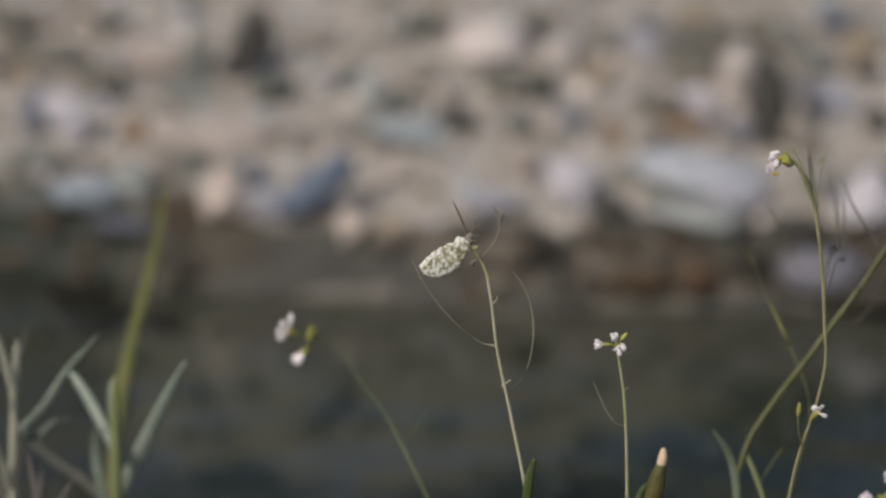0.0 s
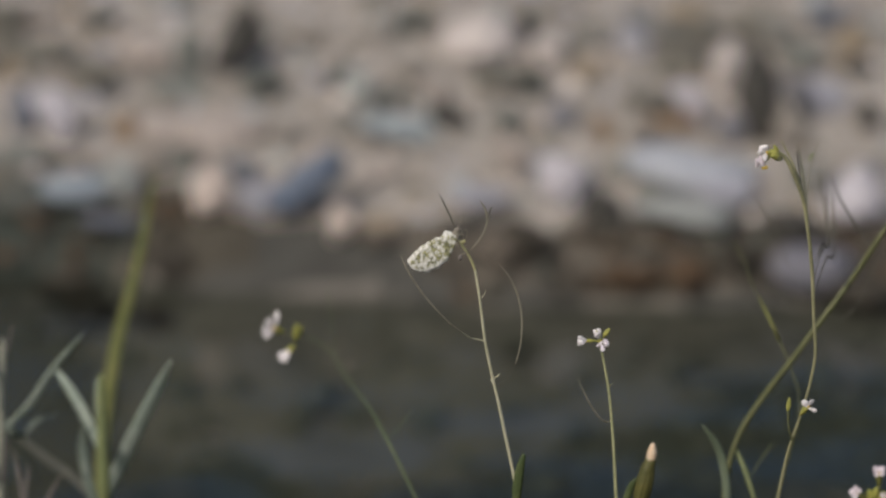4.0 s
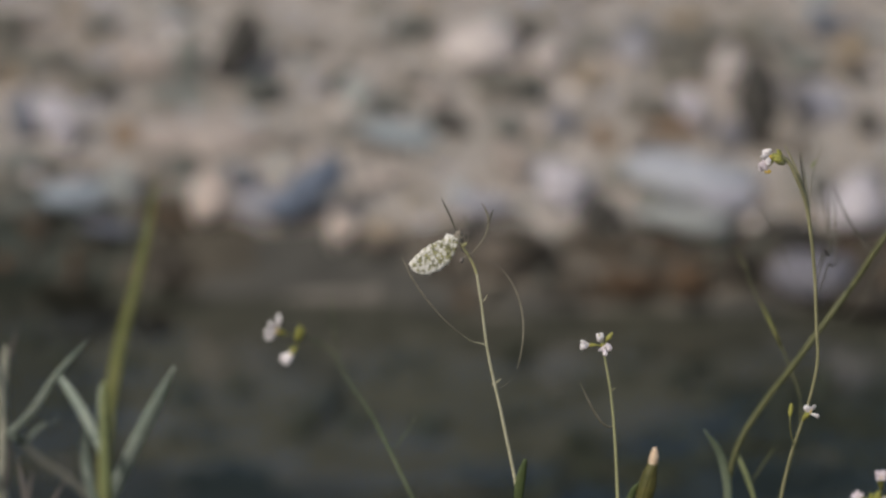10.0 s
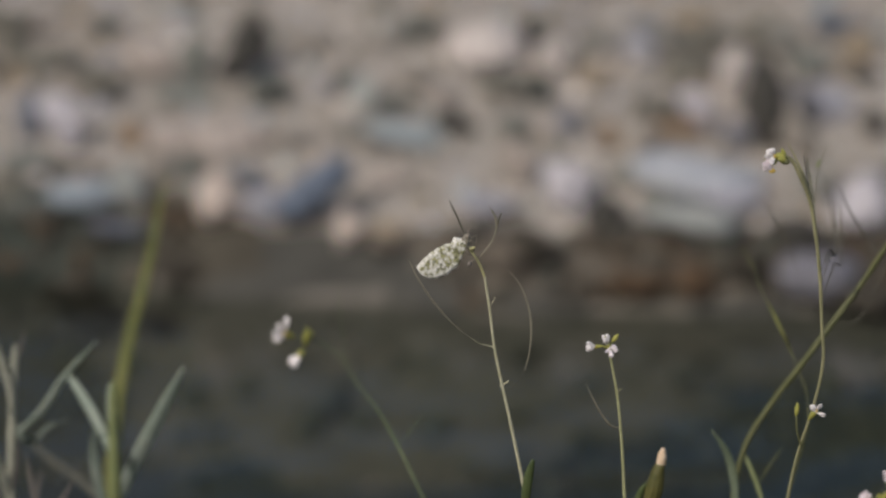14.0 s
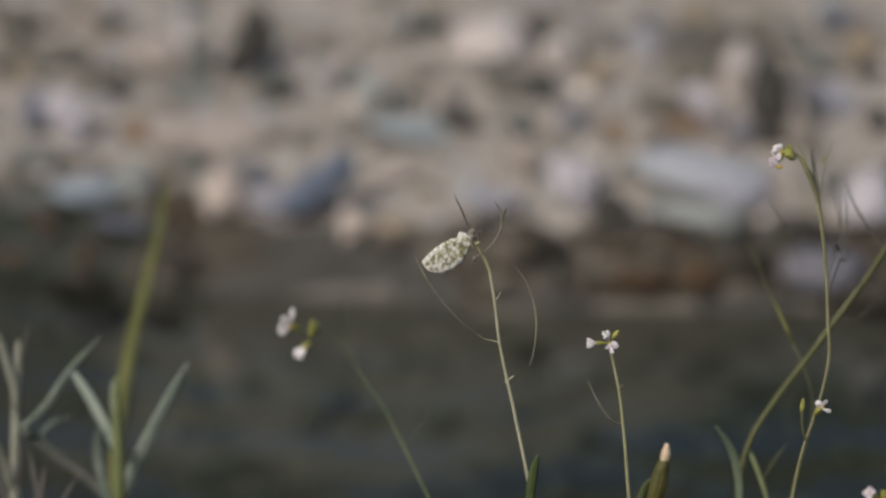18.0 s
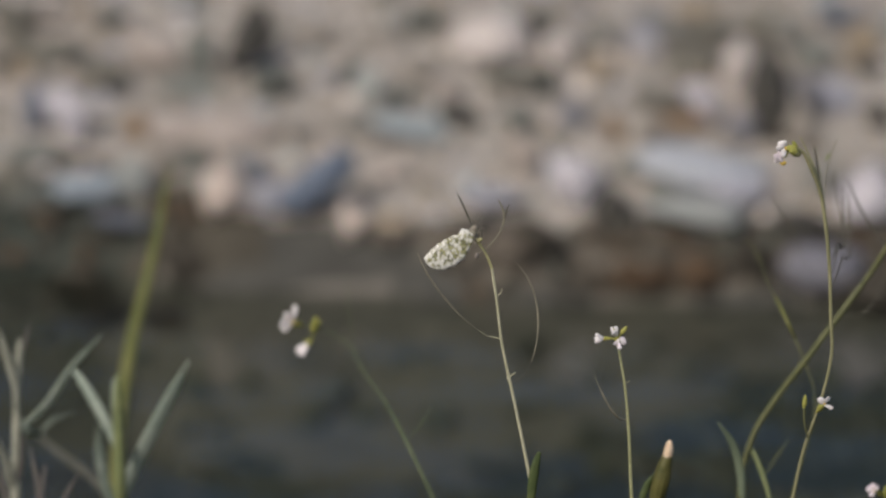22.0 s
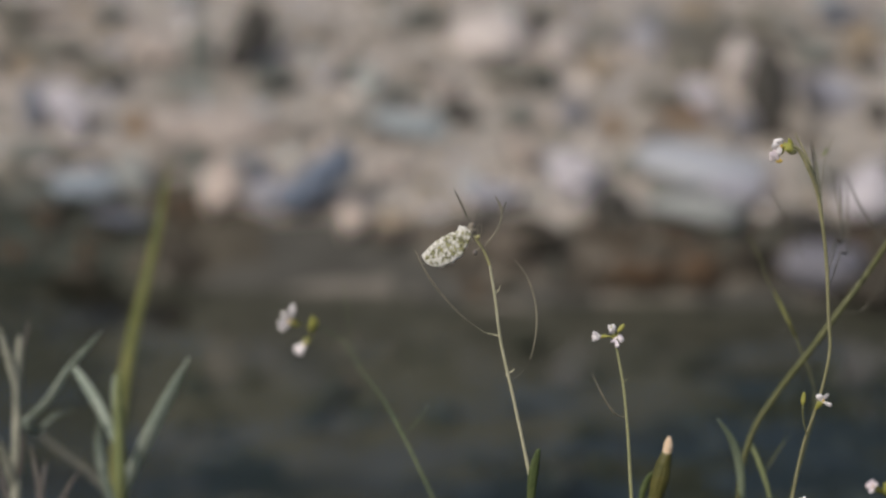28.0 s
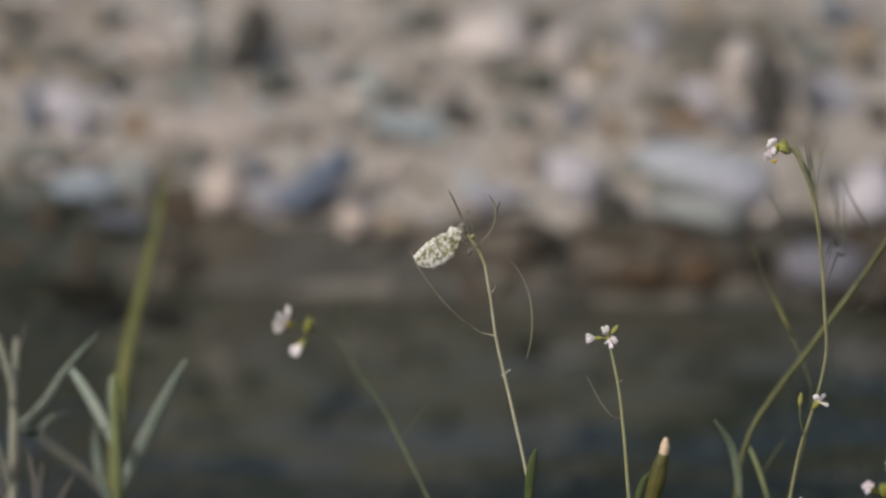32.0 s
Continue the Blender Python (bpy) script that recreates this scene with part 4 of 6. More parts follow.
def low_flowers():
    base = rooted(Vector((0.13165, 1.04000, 0.51415)))
    p = thing("flowering_cress", base, "low cress with a cluster of pinkish white flowers", "wild flower", "cress plants")
    part("stem", body([base, Vector((0.13199, 1.04000, 0.51415)), Vector((0.13295, 1.04000, 0.52512)), Vector((0.13305, 1.04000, 0.53148))], (0.0011, 0.001, 0.0008, 0.0007), n=20), STEM_GREEN, p)
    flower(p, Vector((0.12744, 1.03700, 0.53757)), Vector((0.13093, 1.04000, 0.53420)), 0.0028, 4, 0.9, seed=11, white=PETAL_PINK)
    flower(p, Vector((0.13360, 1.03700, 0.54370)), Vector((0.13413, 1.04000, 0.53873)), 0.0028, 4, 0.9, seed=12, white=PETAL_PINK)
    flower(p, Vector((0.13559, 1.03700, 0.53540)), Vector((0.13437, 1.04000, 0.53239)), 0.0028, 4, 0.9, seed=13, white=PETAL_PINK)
    for q in ((Vector((0.13295, 1.04000, 0.53420)), Vector((0.13305, 1.03800, 0.53898))), (Vector((0.13332, 1.04000, 0.53330)), Vector((0.13576, 1.03900, 0.53714))), (Vector((0.13231, 1.04000, 0.53330)), Vector((0.13089, 1.03800, 0.53826)))):
        closed_bud(p, q[0], q[1], 0.0013)
    part("pedicel", body([Vector((0.13302, 1.04000, 0.53239)), Vector((0.13180, 1.04000, 0.53348)), Vector((0.13093, 1.04000, 0.53420))], (0.0004, 0.0004, 0.0004), n=6), STEM_GREEN, p)
    part("pedicel", body([Vector((0.13319, 1.04000, 0.53239)), Vector((0.13430, 1.04000, 0.53420)), Vector((0.13413, 1.04000, 0.53873))], (0.0004, 0.0004, 0.0004), n=6), STEM_GREEN, p)
    return p


def low_tip(base, top, side, size, seed):
    p = thing("flowering_cress", base, "short cress with one small white flower at its tip", "wild flower", "cress plants")
    top = Vector(top)
    part("stem", body([base, base.lerp(top, 0.6) + Vector((0.004, 0, 0)), top], (0.0008, 0.0007, 0.0005), n=20), STEM_GREEN, p)
    flower(p, top + Vector((side, -0.001, 0.002)), top, size, 4, 0.7, seed=seed)
    return p


def grass_tuft():
    base = rooted(Vector((-0.13129, 1.39000, 0.36747)))
    p = thing("leafy_stalk", base, "green stalk with pointed grey-green leaves", "wild plant")
    part("stem", body([base, Vector((-0.12880, 1.38000, 0.37895)), Vector((-0.12777, 1.36800, 0.40545)), Vector((-0.12801, 1.36800, 0.42916)), Vector((-0.12813, 1.37000, 0.44722)), Vector((-0.12795, 1.37000, 0.45377))], (0.0026, 0.0026, 0.0025, 0.0023, 0.0018, 0.0008), n=26, sides=9), STALK_GREEN, p)
    leaf(p, [Vector((-0.12897, 1.38500, 0.39627)), Vector((-0.11975, 1.37500, 0.41937)), Vector((-0.10823, 1.36200, 0.44549)), Vector((-0.09888, 1.35000, 0.46700))], 0.0029, LEAF_GREY, (0.88, 0.15, -0.45), 0.2, label="grey-green pointed leaf")
    leaf(p, [Vector((-0.12937, 1.37400, 0.42213)), Vector((-0.13455, 1.37600, 0.43322)), Vector((-0.14157, 1.37900, 0.44510)), Vector((-0.14791, 1.38300, 0.45307))], 0.0024, LEAF_GREY, (0.8, -0.2, 0.55), 0.2, label="grey-green pointed leaf")
    leaf(p, [Vector((-0.12996, 1.38500, 0.41791)), Vector((-0.12970, 1.38000, 0.43646)), Vector((-0.13048, 1.38000, 0.44874))], 0.0020, LEAF_GREY, (1, 0.2, 0), 0.25, label="grey-green pointed leaf")
    # this leaf's shade is put into its colour
    leaf(p, [Vector((-0.13295, 1.39000, 0.38942)), Vector((-0.13709, 1.39500, 0.40198)), Vector((-0.13883, 1.40000, 0.41214)), Vector((-0.13777, 1.40000, 0.42541))], 0.0022, LEAF_DIM, (1, 0.3, 0), 0.2, label="dark green leaf with shade in its colour")
    leaf(p, [Vector((-0.13209, 1.40000, 0.38539)), Vector((-0.14987, 1.46000, 0.37645)), Vector((-0.16699, 1.50000, 0.37113)), Vector((-0.17993, 1.52000, 0.37338))], 0.0020, WITHER, (0.5, 0.2, 0.85), 0.3, label="withered brown leaf")
    return p


def tall_blade():
    base = rooted(Vector((-0.13601, 1.44000, 0.34652)))
    p = thing("grass_blade", base, "tall yellow-green blade of grass", "grass")
    part("blade", body([base, Vector((-0.13888, 1.46000, 0.34584)), Vector((-0.14074, 1.51000, 0.37770)), Vector((-0.14029, 1.57000, 0.39256)), Vector((-0.13895, 1.65000, 0.39759)), Vector((-0.13768, 1.71000, 0.40322)), Vector((-0.13789, 1.76000, 0.40766)), Vector((-0.13781, 1.80000, 0.41166))],
                       (0.0024, 0.0026, 0.0029, 0.0030, 0.0029, 0.0025, 0.0020, 0.0012, 0.0003), n=40, flat=0.16, side=(1, 0.3, 0)), BLADE, p)
    return p


def grey_stalk():
    base = rooted(Vector((-0.17199, 1.38000, 0.37166)))
    p = thing("leafy_stalk", base, "dry pale stalk with grey pointed leaves", "wild plant")
    part("stem", body([base, Vector((-0.17110, 1.38000, 0.37895)), Vector((-0.17054, 1.38000, 0.39780)), Vector((-0.16968, 1.38000, 0.41745)), Vector((-0.16900, 1.38000, 0.43173)), Vector((-0.16859, 1.38000, 0.44120)), Vector((-0.16835, 1.38000, 0.44620))], (0.0022, 0.0022, 0.0021, 0.0019, 0.0017, 0.0016, 0.0009), n=32), DRY, p)
    leaf(p, [Vector((-0.16883, 1.37800, 0.43721)), Vector((-0.16887, 1.37800, 0.44618)), Vector((-0.17070, 1.37700, 0.45440)), Vector((-0.17303, 1.37600, 0.46423)), Vector((-0.17440, 1.37500, 0.47100))], 0.0016, DRY, (1, 0.3, 0.2), 0.3, label="pale pointed leaf")
    leaf(p, [Vector((-0.16863, 1.38000, 0.43647)), Vector((-0.16823, 1.38000, 0.44545)), Vector((-0.16774, 1.38000, 0.45299)), Vector((-0.16715, 1.38000, 0.46191)), Vector((-0.16690, 1.38000, 0.46600))], 0.0016, DRY, (1, 0.2, 0), 0.3, label="pale pointed leaf")
    leaf(p, [Vector((-0.16975, 1.40000, 0.44816)), Vector((-0.16676, 1.40000, 0.45768)), Vector((-0.16495, 1.40000, 0.46527))], 0.0006, DRY_DARK, (1, 0.3, 0), 0.3, label="thin withered leaf")
    leaf(p, [Vector((-0.16543, 1.37200, 0.43150)), Vector((-0.15537, 1.36200, 0.44432)), Vector((-0.14488, 1.35000, 0.46263)), Vector((-0.13093, 1.33800, 0.48219))], 0.0015, LEAF_GREY, (0.8, 0.15, -0.6), 0.2, label="grey-green pointed leaf")
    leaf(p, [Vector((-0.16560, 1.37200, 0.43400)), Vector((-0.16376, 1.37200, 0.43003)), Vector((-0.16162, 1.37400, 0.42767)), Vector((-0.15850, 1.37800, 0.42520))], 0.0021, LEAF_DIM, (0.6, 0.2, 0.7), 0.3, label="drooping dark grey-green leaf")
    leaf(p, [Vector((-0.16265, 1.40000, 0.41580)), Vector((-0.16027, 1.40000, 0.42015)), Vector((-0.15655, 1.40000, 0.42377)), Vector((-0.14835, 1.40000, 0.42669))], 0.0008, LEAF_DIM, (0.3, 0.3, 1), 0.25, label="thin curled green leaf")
    leaf(p, [Vector((-0.17050, 1.38000, 0.39900)), Vector((-0.17260, 1.37500, 0.41200)), Vector((-0.17500, 1.37000, 0.42640))], 0.0017, DRY, (1, 0.3, 0), 0.3, label="pale dry leaf")
    leaf(p, [Vector((-0.16980, 1.38000, 0.40200)), Vector((-0.16700, 1.37600, 0.41500)), Vector((-0.16560, 1.37300, 0.42900))], 0.0010, DRY_DARK, (1, 0.3, 0.2), 0.3, label="withered brown leaf")
    return p


def withered_grass():
    base = rooted(Vector((-0.15166, 1.33000, 0.39262)))
    p = thing("withered_grass", base, "withered brown and purplish grass at the foot of green stalks", "grass")
    for q in ([base, Vector((-0.15468, 1.33000, 0.39964)), Vector((-0.15563, 1.33000, 0.42289)), Vector((-0.15809, 1.33000, 0.43904))], [base, Vector((-0.15143, 1.33000, 0.39964)), Vector((-0.14543, 1.33000, 0.41826)), Vector((-0.13972, 1.33000, 0.42867))],
              [base, Vector((-0.14926, 1.33000, 0.39964)), Vector((-0.15471, 1.33500, 0.41393)), Vector((-0.15367, 1.34000, 0.42824))], [base, Vector((-0.15996, 1.32000, 0.40378)), Vector((-0.16682, 1.32000, 0.42226)), Vector((-0.16952, 1.32000, 0.43603))]):
        leaf(p, q, 0.0012, DRY_DARK, (1, 0.3, 0.1), 0.3, "blade")
    return p


CRESS_A, CRESS_B, CRESS_C, CRESS_R, CRESS_X = cress_a(), cress_b(), cress_c(), cress_r(), cress_x()
BUTTERFLY = butterfly_on(CRESS_A)
LOW_B = low_tip(rooted(Vector((0.04803, 1.15000, 0.46805))), Vector((0.04671, 1.15000, 0.48460)), -0.0005, 0.0022, 21)
LOW_C = low_tip(rooted(Vector((0.11908, 1.13000, 0.47643))), Vector((0.11728, 1.13000, 0.49349)), -0.001, 0.0022, 22)
CRESS_FAR, BUD, LOW = cress_far(), dandelion_bud(), low_flowers()
TUFT, TALL, STALK, DEAD = grass_tuft(), tall_blade(), grey_stalk(), withered_grass()


# ---- stones and gravel ----
SHAPES = {}


def stone_mesh(k, tone):
    if (k, tone) not in SHAPES:
        bm = bmesh.new()
        bmesh.ops.create_icosphere(bm, subdivisions=3 if k < 6 else 2, radius=1)
        cuts = [Vector((random.Random(k * 31 + i).uniform(-1, 1), random.Random(k * 57 + i).uniform(-1, 1), random.Random(k * 91 + i).uniform(-1, 1))).normalized()
                for i in range(9)]
        for v in bm.verts:
            p = v.co.normalized()
            r = min([1.0] + [0.66 / max(0.05, p.dot(c)) for c in cuts])
            v.co = p * r * (1 + 0.10 * noise.noise(p * 1.6 + Vector((k, 0, 0))) + 0.04 * noise.noise(p * 5 + Vector((0, k, 0))))
        for f in bm.faces:
            f.smooth = True
        me = bpy.data.meshes.new("stone")
        bm.to_mesh(me)
        bm.free()
        me.materials.append(STONE[tone])
        SHAPES[k, tone] = me
    return SHAPES[k, tone]


STONE_COUNT = [0]
PLACED = []


LOOKS = {
    "dark": "blackish brown river stone", "moss": "dark grey-green river stone", "olive": "dull olive-grey river stone", "sage": "grey-green river stone",
    "grey": "plain grey river stone", "sand": "sand-coloured river stone", "pink": "pinkish beige river stone", "cream": "pale cream-pink river stone",
    "tan": "ochre-tan river stone", "rust": "rusty orange-brown river stone", "pale": "pale lilac-white river stone", "white": "whitish smooth river stone",
    "lilac": "light lilac-grey river stone", "blue": "pale blue-grey flat river stone", "ice": "large light blue-grey stone slab", "steel": "steel-blue flat river stone",
    "dim": "dim purplish grey river stone", "umber": "damp brown river stone", "murk": "dull lilac-grey damp stone", "slate": "dark slate-blue river stone", "navy": "long blue slate stone leaning over", "mint": "pale mint-grey river stone",
    "wet": "dark wet brown stone", "rust_wet": "wet rust-brown stone",
}


def lay(x, y, wide, high, tone, lean, sunk, deep):
    PLACED.append((x, y, wide))
    STONE_COUNT[0] += 1
    rnd = random.Random(STONE_COUNT[0])
    ob = new("stone", stone_mesh(STONE_COUNT[0] % 6, tone))
    ob.matrix_basis = (Matrix.Translation((x, y, ground_z(x, y) + high * (0.5 - sunk))) @ pose(0, 0, 0, rnd.uniform(-12, 12), lean, rnd.uniform(-25, 25))
                       @ Matrix.Diagonal((wide * 0.56, wide * 0.56 * deep, high * 0.58, 1)))
    return ob


def stone(x, y, wide, high, tone, lean=0, sunk=0.16, deep=0.85):
    """A stone that lies in the gravel, wide and high in metres."""
    edge = "at the water's edge" if tone in ("wet", "rust_wet") else "lying in sandy gravel"
    return tagged(lay(x, y, wide, high, tone, lean, sunk, deep), LOOKS[tone] + " " + edge, "stone", "stones on the gravel bar")


def pebble(x, y, wide, high, tone, lean, sunk):
    """A small stone among the many of the bar."""
    ob = lay(x, y, wide, high, tone, lean, sunk, 0.85)
    ob.name, ob.parent = "pebble", ground
    return ob


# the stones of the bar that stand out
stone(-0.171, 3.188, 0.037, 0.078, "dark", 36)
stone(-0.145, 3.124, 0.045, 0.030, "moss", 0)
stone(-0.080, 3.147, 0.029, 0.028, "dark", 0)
stone(-0.250, 3.207, 0.058, 0.031, "pink", 0)
stone(-0.214, 3.167, 0.030, 0.063, "sage", 5)
stone(-0.215, 3.136, 0.057, 0.015, "sage", 0)
stone(-0.296, 3.139, 0.038, 0.038, "olive", 0)
stone(-0.299, 3.312, 0.030, 0.025, "moss", 0)
stone(-0.348, 3.237, 0.055, 0.019, "olive", 0)
stone(-0.382, 3.252, 0.036, 0.026, "olive", 0)
stone(-0.387, 3.199, 0.026, 0.022, "dark", 0)
stone(-0.368, 3.185, 0.025, 0.022, "tan", 0)
stone(-0.316, 3.039, 0.034, 0.061, "pale", -26)
stone(-0.345, 3.057, 0.026, 0.046, "slate", 8)
stone(-0.260, 3.042, 0.026, 0.021, "rust", 0)
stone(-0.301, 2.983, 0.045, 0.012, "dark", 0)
stone(-0.292, 2.930, 0.065, 0.024, "steel", 0)
stone(-0.253, 2.924, 0.033, 0.038, "mint", 0)
stone(-0.224, 3.027, 0.058, 0.023, "pink", 0)
stone(-0.170, 3.020, 0.073, 0.019, "pink", 0)
stone(-0.177, 2.869, 0.034, 0.050, "cream", 0)
stone(-0.151, 2.920, 0.026, 0.025, "slate", 0)
stone(-0.101, 2.855, 0.033, 0.090, "navy", 54)
stone(-0.138, 2.861, 0.035, 0.029, "lilac", 20)
stone(-0.342, 2.977, 0.048, 0.024, "sage", 0)
stone(-0.352, 2.939, 0.036, 0.023, "olive", 0)
stone(-0.333, 2.921, 0.053, 0.021, "moss", 0)
stone(-0.230, 2.951, 0.030, 0.030, "sand", 0)
stone(-0.207, 2.963, 0.030, 0.024, "sage", 0)
stone(-0.256, 2.899, 0.053, 0.005, "slate", 0)
stone(-0.073, 2.837, 0.024, 0.033, "cream", 5)
stone(-0.012, 3.278, 0.042, 0.025, "moss", 0)
stone(0.042, 3.224, 0.072, 0.038, "white", 0)
stone(0.083, 3.255, 0.019, 0.030, "dark", 0)
stone(0.101, 3.196, 0.032, 0.039, "white", 0)
stone(0.087, 3.121, 0.025, 0.031, "moss", 0)
stone(0.053, 3.136, 0.046, 0.022, "olive", 0)
# a thin dark sliver that draws the shadow above the blue stone
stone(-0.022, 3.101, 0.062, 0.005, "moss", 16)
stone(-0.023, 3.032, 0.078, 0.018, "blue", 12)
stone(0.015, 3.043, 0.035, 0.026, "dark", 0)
stone(-0.069, 3.048, 0.034, 0.022, "grey", 0)
stone(-0.063, 3.108, 0.031, 0.036, "mint", 0)
stone(-0.019, 3.157, 0.032, 0.025, "sand", 0)
stone(0.003, 3.107, 0.027, 0.025, "pink", 0)
stone(0.109, 3.038, 0.027, 0.030, "dim", 0)
stone(0.066, 3.032, 0.027, 0.027, "sage", 0)
stone(0.105, 2.892, 0.042, 0.047, "pale", 10)
stone(0.066, 2.944, 0.031, 0.031, "pink", 0)
stone(0.035, 2.866, 0.053, 0.019, "lilac", 0)
stone(0.136, 2.850, 0.035, 0.035, "dark", 0)
stone(0.030, 2.835, 0.029, 0.014, "dark", 0)
stone(-0.037, 2.837, 0.032, 0.022, "tan", 0)
stone(0.187, 3.289, 0.029, 0.016, "slate", 0)
stone(0.180, 3.225, 0.032, 0.024, "lilac", 0)
stone(0.140, 3.227, 0.039, 0.032, "grey", 0)
stone(0.137, 3.166, 0.038, 0.018, "tan", 0)
stone(0.258, 3.162, 0.029, 0.043, "white", 6)
stone(0.276, 3.023, 0.041, 0.095, "dark", 2)
stone(0.250, 3.022, 0.030, 0.037, "dim", 0)
stone(0.202, 3.051, 0.048, 0.014, "rust", -4)
stone(0.221, 3.057, 0.026, 0.054, "pale", -32)
stone(0.144, 3.008, 0.018, 0.028, "rust", 0)
stone(0.167, 3.007, 0.031, 0.033, "sand", 0)
stone(0.193, 3.106, 0.057, 0.014, "olive", 0)
stone(0.211, 2.935, 0.110, 0.032, "ice", 9)
stone(0.203, 2.841, 0.076, 0.026, "mint", 2)
stone(0.234, 2.876, 0.052, 0.025, "lilac", 0)
stone(0.316, 3.073, 0.022, 0.059, "dim", -42)
stone(0.339, 3.100, 0.052, 0.023, "lilac", 36)
stone(0.303, 3.008, 0.036, 0.037, "sand", 0)
stone(0.362, 3.295, 0.055, 0.021, "slate", 0)
stone(0.374, 3.220, 0.030, 0.032, "tan", 0)
stone(0.371, 3.166, 0.033, 0.017, "dark", 0)
stone(0.369, 3.036, 0.022, 0.034, "dark", 0)
stone(0.340, 2.855, 0.045, 0.050, "pale", 0)
stone(0.289, 2.829, 0.042, 0.026, "dark", 0)
stone(0.297, 2.801, 0.064, 0.036, "murk", 0)
stone(0.160, 2.937, 0.033, 0.024, "sage", 0)
stone(0.303, 2.905, 0.041, 0.038, "grey", 0)
stone(0.244, 3.235, 0.045, 0.028, "olive", 0)
stone(0.219, 3.176, 0.048, 0.027, "olive", 0)
stone(0.288, 3.256, 0.043, 0.028, "olive", 0)
stone(0.208, 3.246, 0.039, 0.026, "grey", 0)
stone(0.231, 3.300, 0.039, 0.018, "tan", 0)
stone(-0.393, 3.313, 0.053, 0.028, "olive", 0)
stone(-0.363, 3.318, 0.033, 0.024, "pink", 0)
stone(0.326, 3.185, 0.038, 0.028, "sage", 0)
stone(0.310, 3.232, 0.039, 0.032, "grey", 0)
stone(0.358, 2.925, 0.024, 0.024, "grey", 0)
stone(-0.114, 3.257, 0.045, 0.017, "sand", 0)
stone(-0.126, 3.027, 0.037, 0.014, "sand", 0)
stone(-0.039, 2.933, 0.041, 0.013, "pink", 0)
stone(0.181, 2.899, 0.035, 0.019, "sage", 0)
stone(0.054, 2.807, 0.036, 0.022, "umber", 0)
stone(-0.042, 2.832, 0.034, 0.019, "umber", 0)
# dark stone added to stand in for a reflection under the lilac-grey one
stone(0.332, 2.787, 0.032, 0.019, "wet", 0)
# at the water's edge
stone(0.154, 2.800, 0.053, 0.022, "rust_wet", 0)
stone(0.205, 2.796, 0.040, 0.028, "rust_wet", 0)
stone(0.243, 2.802, 0.031, 0.027, "wet", 0)
stone(0.074, 2.814, 0.049, 0.030, "wet", 0)
stone(-0.222, 2.816, 0.040, 0.020, "wet", 0)
stone(0.334, 2.786, 0.049, 0.025, "wet", 0)
stone(-0.209, 2.838, 0.040, 0.026, "wet", 0)
stone(-0.270, 2.822, 0.049, 0.030, "wet", 0)
stone(-0.296, 2.858, 0.050, 0.013, "wet", 0)

# pebbles between the large stones, each an object of its own near the edge of the bar
rnd = random.Random(11)
LARGE = len(PLACED)
TONE_BAG = ["sand"] * 7 + ["pink"] * 3 + ["grey"] * 5 + ["olive"] * 3 + ["white"] * 2 + ["lilac"] * 3 + ["blue"] * 2 + ["tan"] * 3 + ["rust"] + ["dark"] + ["mint"] * 2
for k in range(330):
    x, y = rnd.uniform(-0.45, 0.45), 2.87 + 0.78 * rnd.random() ** 1.1
    w = rnd.choice((0.012, 0.016, 0.021, 0.026, 0.032))
    # none lies on the open sand, on or right before a larger stone
    if abs(x + 0.04) < 0.11 and abs(y - 3.06) < 0.17:
        continue
    if any(abs(x - a) < 0.45 * (w + v) and -0.4 * v - 2.2 * w < y - b < 0.6 * v for a, b, v in PLACED[:LARGE] if v > 0.02):
        continue
    pebble(x, y, w, w * rnd.uniform(0.35, 0.6), rnd.choice(TONE_BAG), rnd.uniform(-20, 20), 0.3)
for k in range(32):
    x = rnd.uniform(-0.45, 0.45)
    w = rnd.choice((0.012, 0.016, 0.022, 0.028))
    y, h, tone, lean = shore(x) - rnd.uniform(0.0, 0.05), w * rnd.uniform(0.3, 0.5), rnd.choice(("wet", "wet", "wet", "rust_wet")), rnd.uniform(-20, 20)
    # none in the water or where the stream washes the bar's foot clean
    if ground_z(x, y) > 0.008 and bay(x) < 0.3:
        pebble(x, y, w, h, tone, lean, 0.4)


